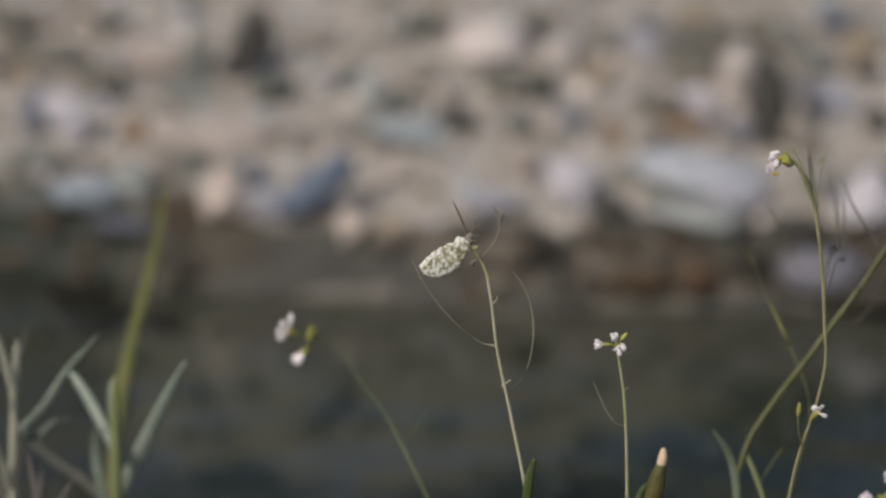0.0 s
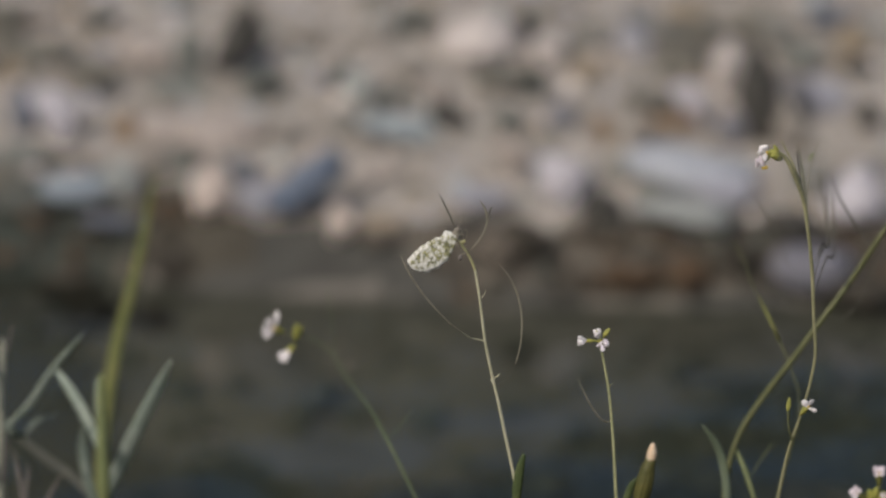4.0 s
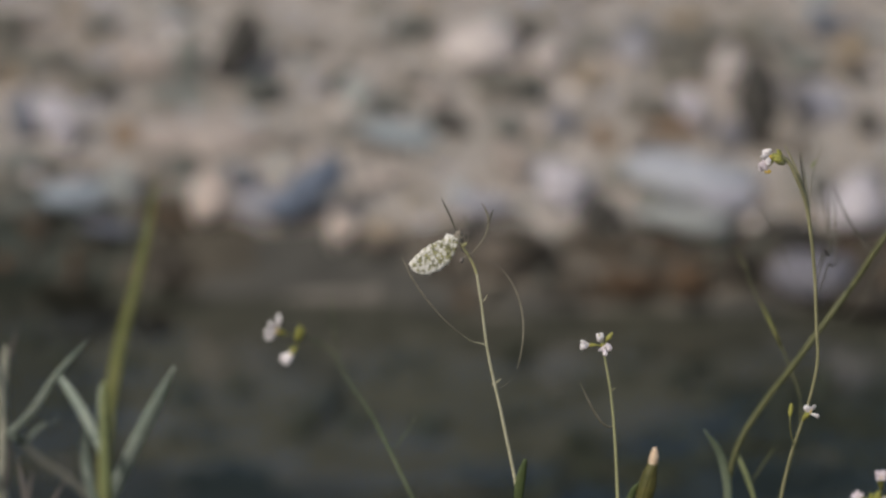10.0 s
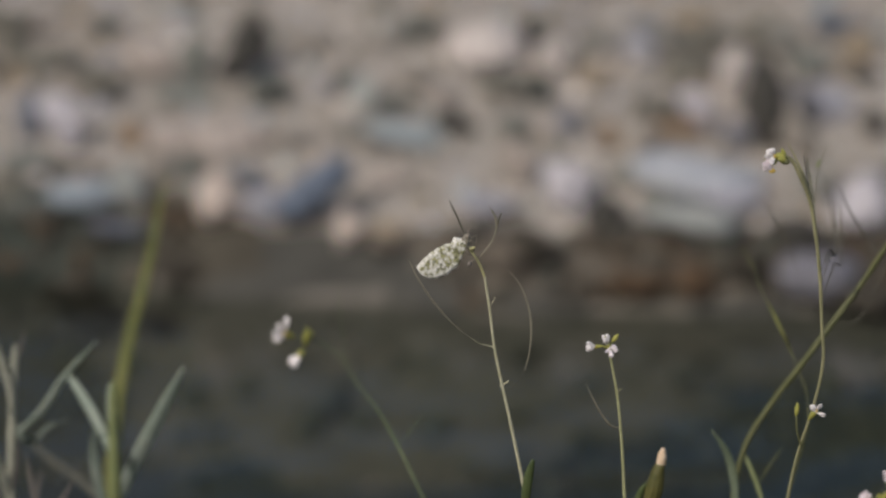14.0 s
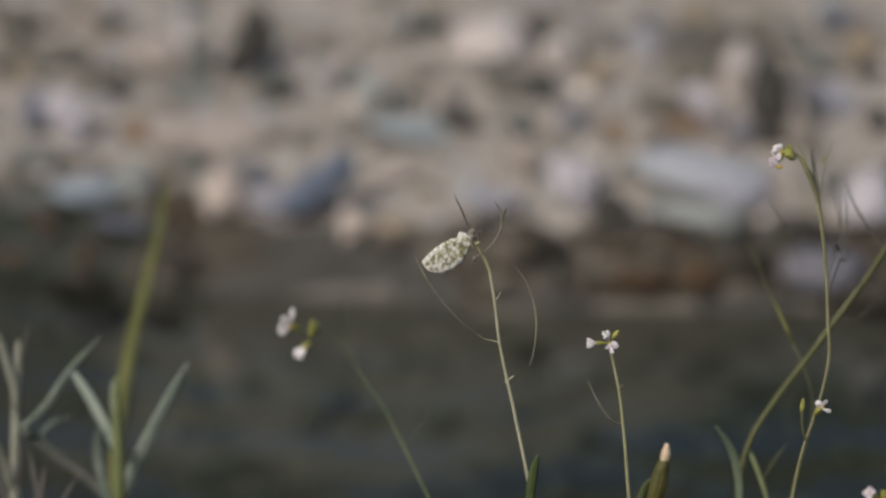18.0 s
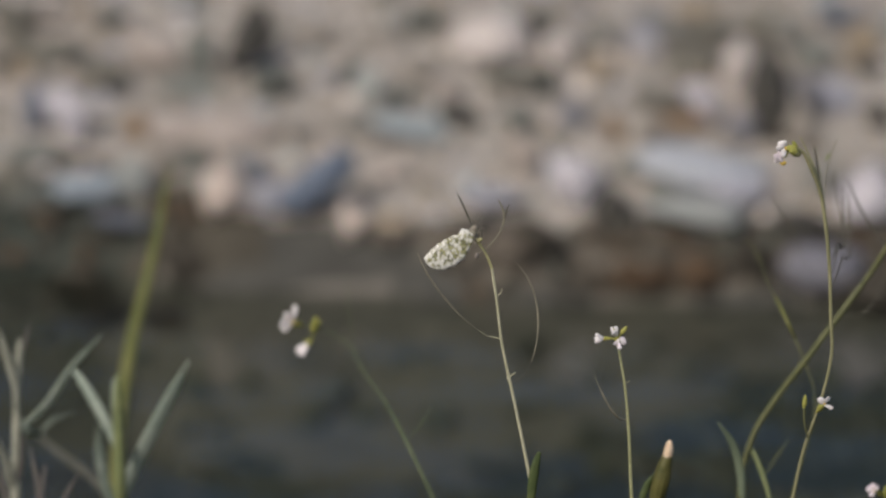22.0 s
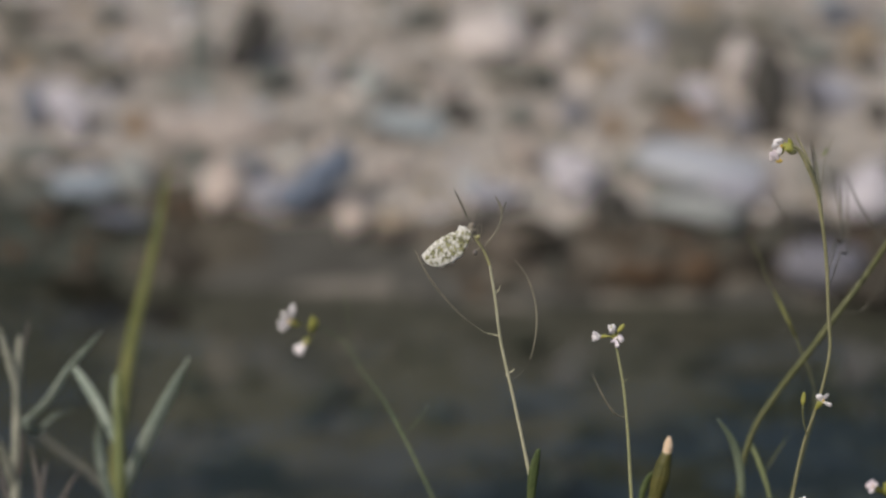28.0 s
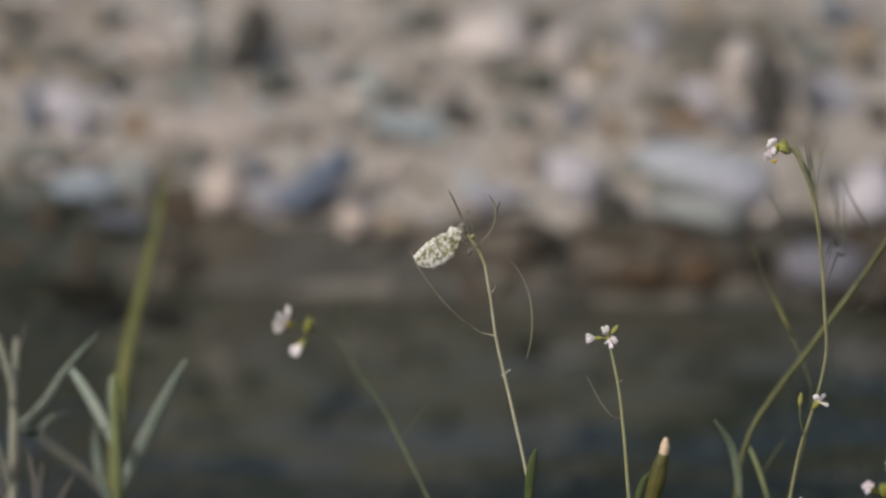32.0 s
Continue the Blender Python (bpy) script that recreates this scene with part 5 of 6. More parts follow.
def scatter(name, count, xa, xb, ya, yb, sizes, tones, label, seed, clear=None, dry=False):
    """Loose pebbles as one mesh of many small stones."""
    r = random.Random(seed)
    verts, faces, idx = [], [], []
    base = bmesh.new()
    bmesh.ops.create_icosphere(base, subdivisions=1, radius=1)
    base.verts.ensure_lookup_table()
    shape, tris = [v.co.copy() for v in base.verts], [[v.index for v in f.verts] for f in base.faces]
    base.free()
    for k in range(count):
        x, y = r.uniform(xa, xb), r.uniform(ya, yb)
        if clear and abs(x) < clear[0] and y < clear[1]:
            continue
        y = y + shore(x) - 2.835
        if dry and (ground_z(x, y) < 0.006 or bay(x) > 0.3):
            continue
        s = r.choice(sizes) * r.uniform(0.7, 1.3)
        m = (Matrix.Translation((x, y, ground_z(x, y) + s * 0.12)) @ pose(0, 0, 0, r.uniform(-20, 20), r.uniform(-20, 20), r.uniform(0, 360))
             @ Matrix.Diagonal((s * 0.6, s * 0.45, s * 0.33, 1)))
        o = len(verts)
        verts += [m @ (v * (1 + 0.25 * noise.noise(v * 1.7 + Vector((k, 0, 0))))) for v in shape]
        faces += [[o + i for i in f] for f in tris]
        idx += [r.randrange(len(tones))] * len(tris)
    me = bpy.data.meshes.new(name)
    me.from_pydata(verts, [], faces)
    for t in tones:
        me.materials.append(STONE[t])
    me.polygons.foreach_set("material_index", idx)
    me.polygons.foreach_set("use_smooth", [True] * len(faces))
    me.update()
    return tagged(new(name, me), label, "gravel", "", "stuff")


scatter("gravel", 3600, -0.75, 0.75, 2.85, 3.95, (0.006, 0.009, 0.012, 0.017), TONE_BAG + ["sand"] * 12 + ["pink"] * 6, "beige and grey river gravel on the bar", 3)
scatter("gravel", 5200, -5.5, 5.5, 2.88, 4.7, (0.012, 0.02, 0.03, 0.045, 0.06), TONE_BAG, "coarse mixed gravel round the bar", 4, (0.7, 4.0))
scatter("wet_gravel", 900, -0.7, 0.7, 2.788, 2.845, (0.006, 0.009, 0.013, 0.018), ["wet", "wet", "rust_wet", "wet", "bed"], "small dark wet gravel at the water's edge", 6, dry=True)
scatter("stream_pebbles", 500, -0.8, 0.8, 2.3, 2.78, (0.012, 0.018, 0.025), ["bed"], "dark wet pebbles on the stream bed", 5)


def turf(name, count, seed, label):
    """Short meadow grass on the near bank, as one mesh of thin bent blades."""
    r = random.Random(seed)
    verts, faces = [], []
    for k in range(count):
        x, y = r.gauss(0, 1.5), 1.64 - abs(r.gauss(0, 1.3))
        z = ground_z(x, y) - 0.004
        if z < 0.1:
            continue
        tall = min(r.uniform(0.03, 0.10), 0.93 - 0.403 * y - z) * (0.6 + 0.4 * noise.noise(Vector((x * 4, y * 4, 1))) + 0.3)
        a, w, lean = r.uniform(0, 6.28), r.uniform(0.0012, 0.0024), r.uniform(0.1, 0.5) * tall
        c, d = math.cos(a), math.sin(a)
        o = len(verts)
        for t, half in ((0, 1.0), (0.5, 0.8), (1, 0.08)):
            q = Vector((x - d * lean * t * t, y + c * lean * t * t, z + tall * t))
            verts += [q + Vector((c, d, 0)) * w * half, q - Vector((c, d, 0)) * w * half, q + Vector((-d, c, 0)) * w * half * 0.3]
        for b in (o, o + 3):
            faces += [(b, b + 1, b + 4, b + 3), (b + 1, b + 2, b + 5, b + 4), (b + 2, b, b + 3, b + 5)]
    me = bpy.data.meshes.new(name)
    me.from_pydata(verts, [], faces)
    me.materials.append(TURF)
    me.polygons.foreach_set("use_smooth", [True] * len(faces))
    me.update()
    return tagged(new(name, me), label, "grass", "", "stuff")


turf("meadow_grass", 34000, 8, "short green and withered meadow grass on the bank")


# ---- what moves ----
def motions():
    def sway(rows):
        return [(t, pose(0, 0, 0, a, b, 0)) for t, a, b in rows]

    foot = Matrix.Translation(Vector((0.03117, 1.14000, 0.48126)))
    below = Matrix.Translation(CRESS_A.location - foot.translation)
    rows = sway([
        (0, 1.51, -0.34), (0.5, 0.57, -1.03), (1, -1.44, -0.78), (1.5, 0.10, -0.50), (2, 1.07, -0.39), (2.5, 0.27, -0.32),
        (3, -0.71, -0.57), (3.5, -0.05, -0.89), (5.5, 0.80, -0.09), (6, -1.24, -0.91), (6.5, 0.79, 0.01), (7, -1.11, -0.34),
        (7.5, -0.11, -0.33), (8, 0.06, -0.43), (8.5, 0.01, -0.33), (9, -0.51, -1.32), (9.5, -0.17, -0.44), (10, -1.13, -0.77),
        (10.5, 0.75, -0.52), (11, -0.00, -0.94), (11.5, 1.54, -0.47), (12, -0.48, -0.78), (12.5, 0.70, -0.02), (13, 0.18, -0.80),
        (13.5, 1.60, -0.12), (14, 1.19, -0.67), (14.5, 0.60, -0.51), (16.5, 1.25, -1.09), (17, 0.61, -0.66), (17.5, 0.84, -0.42),
        (18, 0.83, -0.62), (18.5, 1.11, 0.11), (19, 0.67, -0.11), (19.5, 0.62, -0.78), (20, 0.16, -0.57), (20.5, 0.72, -0.44),
        (21, 0.14, -0.49), (21.5, 0.85, -0.89), (22, 0.95, -0.45), (22.5, 0.77, -0.85), (23, 1.41, -0.38), (23.5, 2.14, 0.16),
        (24, 1.75, -0.45), (24.5, 0.94, -0.36), (25, 0.54, -0.07), (25.5, 0.21, -0.80), (27.5, 2.04, -0.84), (28, 0.82, -0.90),
        (28.5, 0.39, -0.43), (29, 0.32, -0.44), (29.5, 0.29, -0.97), (30, 0.04, -1.48), (30.5, 0.64, -0.68), (31, 1.51, -0.21),
        (31.5, -0.16, -0.57), (32, -0.30, -2.19)])
    rest = Matrix.Translation(BUTTERFLY.location - foot.translation)
    # at the end the butterfly leans further than its stem
    walk(CRESS_A, [(t, foot @ m @ below) for t, m in rows[:-1] + sway([(32, -0.30, -1.5)])])
    walk(BUTTERFLY, [(t, foot @ m @ rest) for t, m in rows])
    foot = Matrix.Translation(Vector((0.06197, 1.14000, 0.48126)))
    below = Matrix.Translation(CRESS_B.location - foot.translation)
    walk(CRESS_B, [(t, foot @ m @ below) for t, m in sway([
        (0, 0.13, 1.99), (0.5, -1.02, -0.61), (1, -0.07, -0.43), (1.5, 0.30, -0.52), (2, 0.23, -0.52), (2.5, -0.45, -0.41), (3, -0.47, 0.01),
        (3.5, 0.01, 0.07), (5.5, -0.24, 0.05), (6, -0.29, 0.08), (6.5, -0.09, 0.70), (7, -0.29, 0.23), (7.5, -0.16, 0.11), (8, -0.50, 0.10),
        (8.5, 0.02, 0.16), (9, 0.00, -0.40), (9.5, 0.24, -0.07), (10, -1.08, 0.39), (10.5, 0.02, -0.27), (11, 0.21, -0.07),
        (11.5, 0.49, -0.04), (12, -0.01, -0.25), (12.5, -0.88, 0.28), (13, 0.29, 0.26), (13.5, 0.81, 0.50), (14, 0.28, -0.03),
        (14.5, -0.18, -0.30), (16.5, 0.35, -0.18), (17, 0.46, 0.44), (17.5, 0.07, -0.29), (18, 0.38, -1.22), (18.5, -0.02, 0.20),
        (19, 0.00, 0.00), (19.5, 1.03, -0.27), (20, 0.75, -0.54), (20.5, -0.03, 0.03), (21, 0.54, 0.75), (21.5, 0.10, 0.21),
        (22, 0.28, 0.60), (22.5, 0.67, -0.70), (23, -0.52, 0.05), (23.5, 0.68, 0.58), (24, -0.59, -0.07), (24.5, 0.96, -0.28),
        (25, -0.22, -0.22), (25.5, 0.45, -0.30), (27.5, 1.31, -1.25), (28, 0.84, -0.17), (28.5, 0.47, -0.01), (29, 0.74, -0.04),
        (29.5, 0.07, -1.72), (30, 0.56, -1.72), (30.5, 0.96, -0.33), (31, 0.49, -0.26), (31.5, 0.58, 0.17), (32, 0.83, -1.30)])])
    foot = Matrix.Translation(CRESS_C.location)
    walk(CRESS_C, [(t, foot @ m) for t, m in sway([
        (0, -2.52, 0.21), (0.5, -2.30, -0.39), (1, -0.97, 0.11), (1.5, -3.26, -0.21), (2, -4.17, -0.25), (2.5, -2.41, -0.13), (3, -1.23, 0.07),
        (3.5, -3.06, -0.29), (5.5, 0.37, 0.06), (6, 0.36, -0.04), (6.5, -0.66, 0.14), (7, 0.50, 0.23), (7.5, 0.84, 0.19),
        (8, 1.35, 0.01), (8.5, 0.72, -0.02), (9, 0.99, -0.72), (9.5, -0.55, 0.08), (10, 0.22, -0.01), (10.5, -0.12, -0.04), (11, -0.43, 0.14),
        (11.5, -0.64, 0.11), (12, -0.82, -0.05), (12.5, 0.31, -0.03), (13, 0.26, 0.12), (13.5, -1.09, 0.06), (14, -2.51, -0.02),
        (14.5, -1.04, -0.22), (16.5, -1.81, -0.21), (17, 0.34, -0.04), (17.5, -0.80, 0.23), (18, -0.11, 0.14), (18.5, -0.92, 0.19),
        (19, -0.13, 0.01), (19.5, -1.55, 0.16), (20, 0.55, 0.05), (20.5, -0.17, -0.05), (21, -2.02, -0.11), (21.5, -0.30, 0.28),
        (22, -0.66, 0.29), (22.5, -0.39, 0.26), (23, -0.20, 0.28), (23.5, -3.73, -0.34), (24, -1.05, 0.24), (24.5, -0.68, 0.38),
        (25, -0.13, 0.38), (25.5, -0.53, 0.08), (27.5, -2.70, -0.15), (28, -1.53, -0.02), (28.5, -1.38, 0.23), (29, -1.77, 0.00),
        (29.5, -2.00, -0.14), (30, -1.08, 0.18), (30.5, -1.36, -0.11), (31, -1.45, 0.02), (31.5, -3.46, -0.00), (32, -1.00, -0.29)])])
    foot = Matrix.Translation(Vector((0.11249, 1.15000, 0.47715)))
    below = Matrix.Translation(CRESS_R.location - foot.translation)
    walk(CRESS_R, [(t, foot @ m @ below) for t, m in sway([
        (0, 0.81, -0.06), (0.5, 0.22, -0.52), (1, 0.32, -0.08), (1.5, 0.50, -0.13), (2, 1.23, -0.01), (2.5, 0.50, -0.07), (3, 0.15, 0.49),
        (3.5, 0.36, -0.19), (5.5, 0.24, 0.03), (6, -0.53, 0.28), (6.5, -0.06, 0.35), (7, 0.24, 0.24), (7.5, 0.29, 0.18), (8, -0.25, 0.18),
        (8.5, 0.38, -0.38), (9, -0.02, -0.42), (9.5, 0.48, -0.03), (10, -0.17, 0.07), (10.5, 0.00, -0.02), (11, 0.07, -0.15),
        (11.5, 0.21, -0.36), (12, -0.00, -0.47), (12.5, -0.04, -0.44), (13, 0.14, -0.10), (13.5, -0.00, -0.33), (14, -0.26, -0.37),
        (14.5, 0.29, -0.39), (16.5, 0.56, -0.09), (17, 0.24, -0.25), (17.5, 0.04, 0.08), (18, -0.18, -0.14), (18.5, -0.38, 0.34),
        (19, 0.00, 0.00), (19.5, 0.14, 0.22), (20, -0.39, 0.20), (20.5, -0.40, -0.10), (21, -0.10, -0.32), (21.5, 0.03, 0.10),
        (22, -0.26, 0.29), (22.5, -0.06, 0.23), (23, -0.24, -0.44), (23.5, -0.04, 0.06), (24, 0.09, -0.15), (24.5, -0.28, 0.34),
        (25, -0.49, 0.13), (25.5, -0.16, -0.03), (27.5, 0.26, -0.03), (28, 0.03, -0.33), (28.5, -0.53, -0.12), (29, -0.40, 0.10),
        (29.5, -0.33, -0.85), (30, 0.66, -1.21), (30.5, 0.46, -0.28), (31, -1.27, -0.02), (31.5, -0.10, 0.56), (32, -0.34, -0.76)])])
    foot = Matrix.Translation(CRESS_X.location)
    walk(CRESS_X, [(t, foot @ m) for t, m in sway([
        (0, 0.30, 0.06), (0.5, -0.06, -0.06), (1, 0.12, -0.00), (1.5, 0.24, 0.05), (2, 0.22, 0.01), (2.5, 0.12, 0.01), (3, 0.12, -0.01),
        (3.5, 0.14, 0.01), (5.5, 0.18, 0.01), (6, 0.05, 0.02), (6.5, 0.24, 0.06), (7, 0.16, -0.01), (7.5, 0.19, 0.02), (8, -0.14, 0.02),
        (8.5, 0.25, -0.03), (9, 0.14, 0.02), (9.5, 0.32, 0.05), (10, -0.08, 0.04), (10.5, 0.13, -0.02), (11, 0.20, 0.05),
        (11.5, 0.28, -0.01), (12, -0.00, 0.07), (12.5, -0.04, 0.01), (13, 0.21, 0.00), (13.5, 0.24, 0.01), (14, 0.09, 0.06),
        (14.5, 0.05, 0.02), (16.5, 0.09, 0.02), (17, 0.12, 0.03), (17.5, 0.01, 0.06), (18, 0.11, -0.01), (18.5, 0.23, 0.07),
        (19, 0.00, 0.00), (19.5, 0.31, 0.06), (20, -0.02, -0.02), (20.5, -0.03, 0.04), (21, 0.15, 0.02), (21.5, 0.14, -0.01),
        (22, 0.08, 0.12), (22.5, 0.30, 0.01), (23, -0.18, 0.02), (23.5, 0.18, 0.04), (24, 0.03, -0.02), (24.5, 0.27, 0.07),
        (25, -0.09, 0.08), (25.5, 0.12, -0.09), (27.5, 0.16, 0.10), (28, 0.01, 0.06), (28.5, 0.14, 0.00), (29, 0.22, 0.06),
        (29.5, 0.01, -0.02), (30, 0.04, 0.02), (30.5, 0.15, 0.04), (31, 0.14, -0.00), (31.5, 0.15, 0.13), (32, -0.00, -0.04)])])
    foot = Matrix.Translation(BUD.location)
    walk(BUD, [(t, foot @ m) for t, m in sway([
        (0, 0.24, 0.07), (0.5, -0.08, -0.03), (1, 0.08, 0.02), (1.5, 0.18, 0.06), (2, 0.16, 0.02), (2.5, 0.08, 0.02), (3, 0.08, 0.01),
        (3.5, 0.10, 0.02), (5.5, 0.14, 0.02), (6, 0.02, 0.02), (6.5, 0.19, 0.07), (7, 0.12, 0.00), (7.5, 0.16, 0.03), (8, -0.13, 0.03),
        (8.5, 0.21, -0.02), (9, 0.10, 0.03), (9.5, 0.27, 0.05), (10, -0.09, 0.04), (10.5, 0.11, -0.01), (11, 0.16, 0.05),
        (11.5, 0.24, -0.01), (12, -0.00, 0.07), (12.5, -0.03, 0.02), (13, 0.18, 0.01), (13.5, 0.21, 0.01), (14, 0.08, 0.06),
        (14.5, 0.05, 0.02), (16.5, 0.10, 0.02), (17, 0.13, 0.03), (17.5, 0.02, 0.05), (18, 0.11, -0.01), (18.5, 0.21, 0.06),
        (19, 0.00, 0.00), (19.5, 0.29, 0.06), (20, 0.00, -0.02), (20.5, -0.00, 0.04), (21, 0.15, 0.02), (21.5, 0.13, -0.01),
        (22, 0.08, 0.10), (22.5, 0.29, 0.00), (23, -0.14, 0.02), (23.5, 0.19, 0.03), (24, 0.05, -0.02), (24.5, 0.26, 0.06),
        (25, -0.06, 0.07), (25.5, 0.13, -0.08), (27.5, 0.16, 0.08), (28, 0.02, 0.05), (28.5, 0.13, 0.00), (29, 0.21, 0.06),
        (29.5, 0.02, -0.01), (30, 0.05, 0.02), (30.5, 0.15, 0.04), (31, 0.14, -0.01), (31.5, 0.15, 0.12), (32, 0.03, -0.03)])])
    foot = Matrix.Translation(LOW_B.location)
    walk(LOW_B, [(t, foot @ m) for t, m in sway([
        (0, 0.31, 0.06), (0.5, -0.07, -0.05), (1, 0.12, 0.00), (1.5, 0.25, 0.06), (2, 0.23, 0.02), (2.5, 0.12, 0.01), (3, 0.12, -0.00),
        (3.5, 0.15, 0.01), (5.5, 0.18, 0.01), (6, 0.05, 0.02), (6.5, 0.25, 0.07), (7, 0.17, -0.01), (7.5, 0.20, 0.03), (8, -0.15, 0.02),
        (8.5, 0.26, -0.03), (9, 0.14, 0.02), (9.5, 0.34, 0.05), (10, -0.09, 0.04), (10.5, 0.14, -0.02), (11, 0.21, 0.05),
        (11.5, 0.30, -0.01), (12, -0.00, 0.07), (12.5, -0.04, 0.02), (13, 0.22, 0.00), (13.5, 0.26, 0.01), (14, 0.09, 0.07),
        (14.5, 0.06, 0.02), (16.5, 0.10, 0.02), (17, 0.14, 0.03), (17.5, 0.01, 0.06), (18, 0.12, -0.01), (18.5, 0.24, 0.07),
        (19, 0.00, 0.00), (19.5, 0.33, 0.07), (20, -0.01, -0.02), (20.5, -0.03, 0.05), (21, 0.16, 0.02), (21.5, 0.15, -0.01),
        (22, 0.09, 0.12), (22.5, 0.33, 0.00), (23, -0.19, 0.02), (23.5, 0.20, 0.04), (24, 0.04, -0.02), (24.5, 0.29, 0.07),
        (25, -0.09, 0.09), (25.5, 0.13, -0.09), (27.5, 0.17, 0.10), (28, 0.01, 0.07), (28.5, 0.15, 0.00), (29, 0.24, 0.07),
        (29.5, 0.01, -0.02), (30, 0.05, 0.02), (30.5, 0.17, 0.05), (31, 0.15, -0.00), (31.5, 0.16, 0.14), (32, 0.01, -0.04)])])
    foot = Matrix.Translation(LOW_C.location)
    walk(LOW_C, [(t, foot @ m) for t, m in sway([
        (0, 0.28, 0.07), (0.5, -0.08, -0.05), (1, 0.10, 0.01), (1.5, 0.22, 0.06), (2, 0.20, 0.02), (2.5, 0.10, 0.02), (3, 0.10, 0.00),
        (3.5, 0.13, 0.02), (5.5, 0.16, 0.01), (6, 0.03, 0.02), (6.5, 0.23, 0.07), (7, 0.15, -0.00), (7.5, 0.19, 0.03), (8, -0.15, 0.03),
        (8.5, 0.24, -0.02), (9, 0.12, 0.02), (9.5, 0.31, 0.05), (10, -0.09, 0.04), (10.5, 0.13, -0.01), (11, 0.19, 0.05),
        (11.5, 0.28, -0.01), (12, -0.00, 0.07), (12.5, -0.04, 0.02), (13, 0.21, 0.01), (13.5, 0.24, 0.01), (14, 0.09, 0.06),
        (14.5, 0.06, 0.02), (16.5, 0.10, 0.02), (17, 0.14, 0.03), (17.5, 0.02, 0.06), (18, 0.12, -0.01), (18.5, 0.23, 0.07),
        (19, 0.00, 0.00), (19.5, 0.32, 0.06), (20, -0.01, -0.02), (20.5, -0.02, 0.05), (21, 0.16, 0.02), (21.5, 0.14, -0.01),
        (22, 0.08, 0.12), (22.5, 0.32, 0.00), (23, -0.17, 0.02), (23.5, 0.20, 0.04), (24, 0.05, -0.02), (24.5, 0.28, 0.07),
        (25, -0.07, 0.08), (25.5, 0.13, -0.09), (27.5, 0.17, 0.10), (28, 0.02, 0.06), (28.5, 0.14, 0.00), (29, 0.23, 0.07),
        (29.5, 0.02, -0.02), (30, 0.05, 0.02), (30.5, 0.16, 0.05), (31, 0.15, -0.00), (31.5, 0.16, 0.13), (32, 0.02, -0.04)])])
    foot = Matrix.Translation(LOW.location)
    walk(LOW, [(t, foot @ m) for t, m in sway([
        (0, 0.28, 0.06), (0.5, -0.08, -0.04), (1, 0.10, 0.01), (1.5, 0.22, 0.06), (2, 0.20, 0.02), (2.5, 0.10, 0.02), (3, 0.10, 0.00),
        (3.5, 0.13, 0.02), (5.5, 0.16, 0.01), (6, 0.03, 0.02), (6.5, 0.22, 0.07), (7, 0.14, -0.00), (7.5, 0.18, 0.03), (8, -0.14, 0.03),
        (8.5, 0.24, -0.02), (9, 0.12, 0.02), (9.5, 0.30, 0.05), (10, -0.09, 0.04), (10.5, 0.12, -0.01), (11, 0.18, 0.05),
        (11.5, 0.27, -0.01), (12, -0.00, 0.07), (12.5, -0.03, 0.02), (13, 0.20, 0.01), (13.5, 0.23, 0.01), (14, 0.09, 0.06),
        (14.5, 0.06, 0.02), (16.5, 0.10, 0.02), (17, 0.13, 0.03), (17.5, 0.02, 0.06), (18, 0.11, -0.01), (18.5, 0.23, 0.07),
        (19, 0.00, 0.00), (19.5, 0.31, 0.06), (20, -0.01, -0.02), (20.5, -0.02, 0.05), (21, 0.16, 0.02), (21.5, 0.14, -0.01),
        (22, 0.08, 0.11), (22.5, 0.31, 0.00), (23, -0.16, 0.02), (23.5, 0.19, 0.04), (24, 0.04, -0.02), (24.5, 0.28, 0.07),
        (25, -0.07, 0.08), (25.5, 0.13, -0.09), (27.5, 0.16, 0.09), (28, 0.02, 0.06), (28.5, 0.14, 0.00), (29, 0.22, 0.06),
        (29.5, 0.02, -0.02), (30, 0.05, 0.02), (30.5, 0.16, 0.04), (31, 0.14, -0.00), (31.5, 0.16, 0.13), (32, 0.02, -0.04)])])
    foot = Matrix.Translation(CRESS_FAR.location)
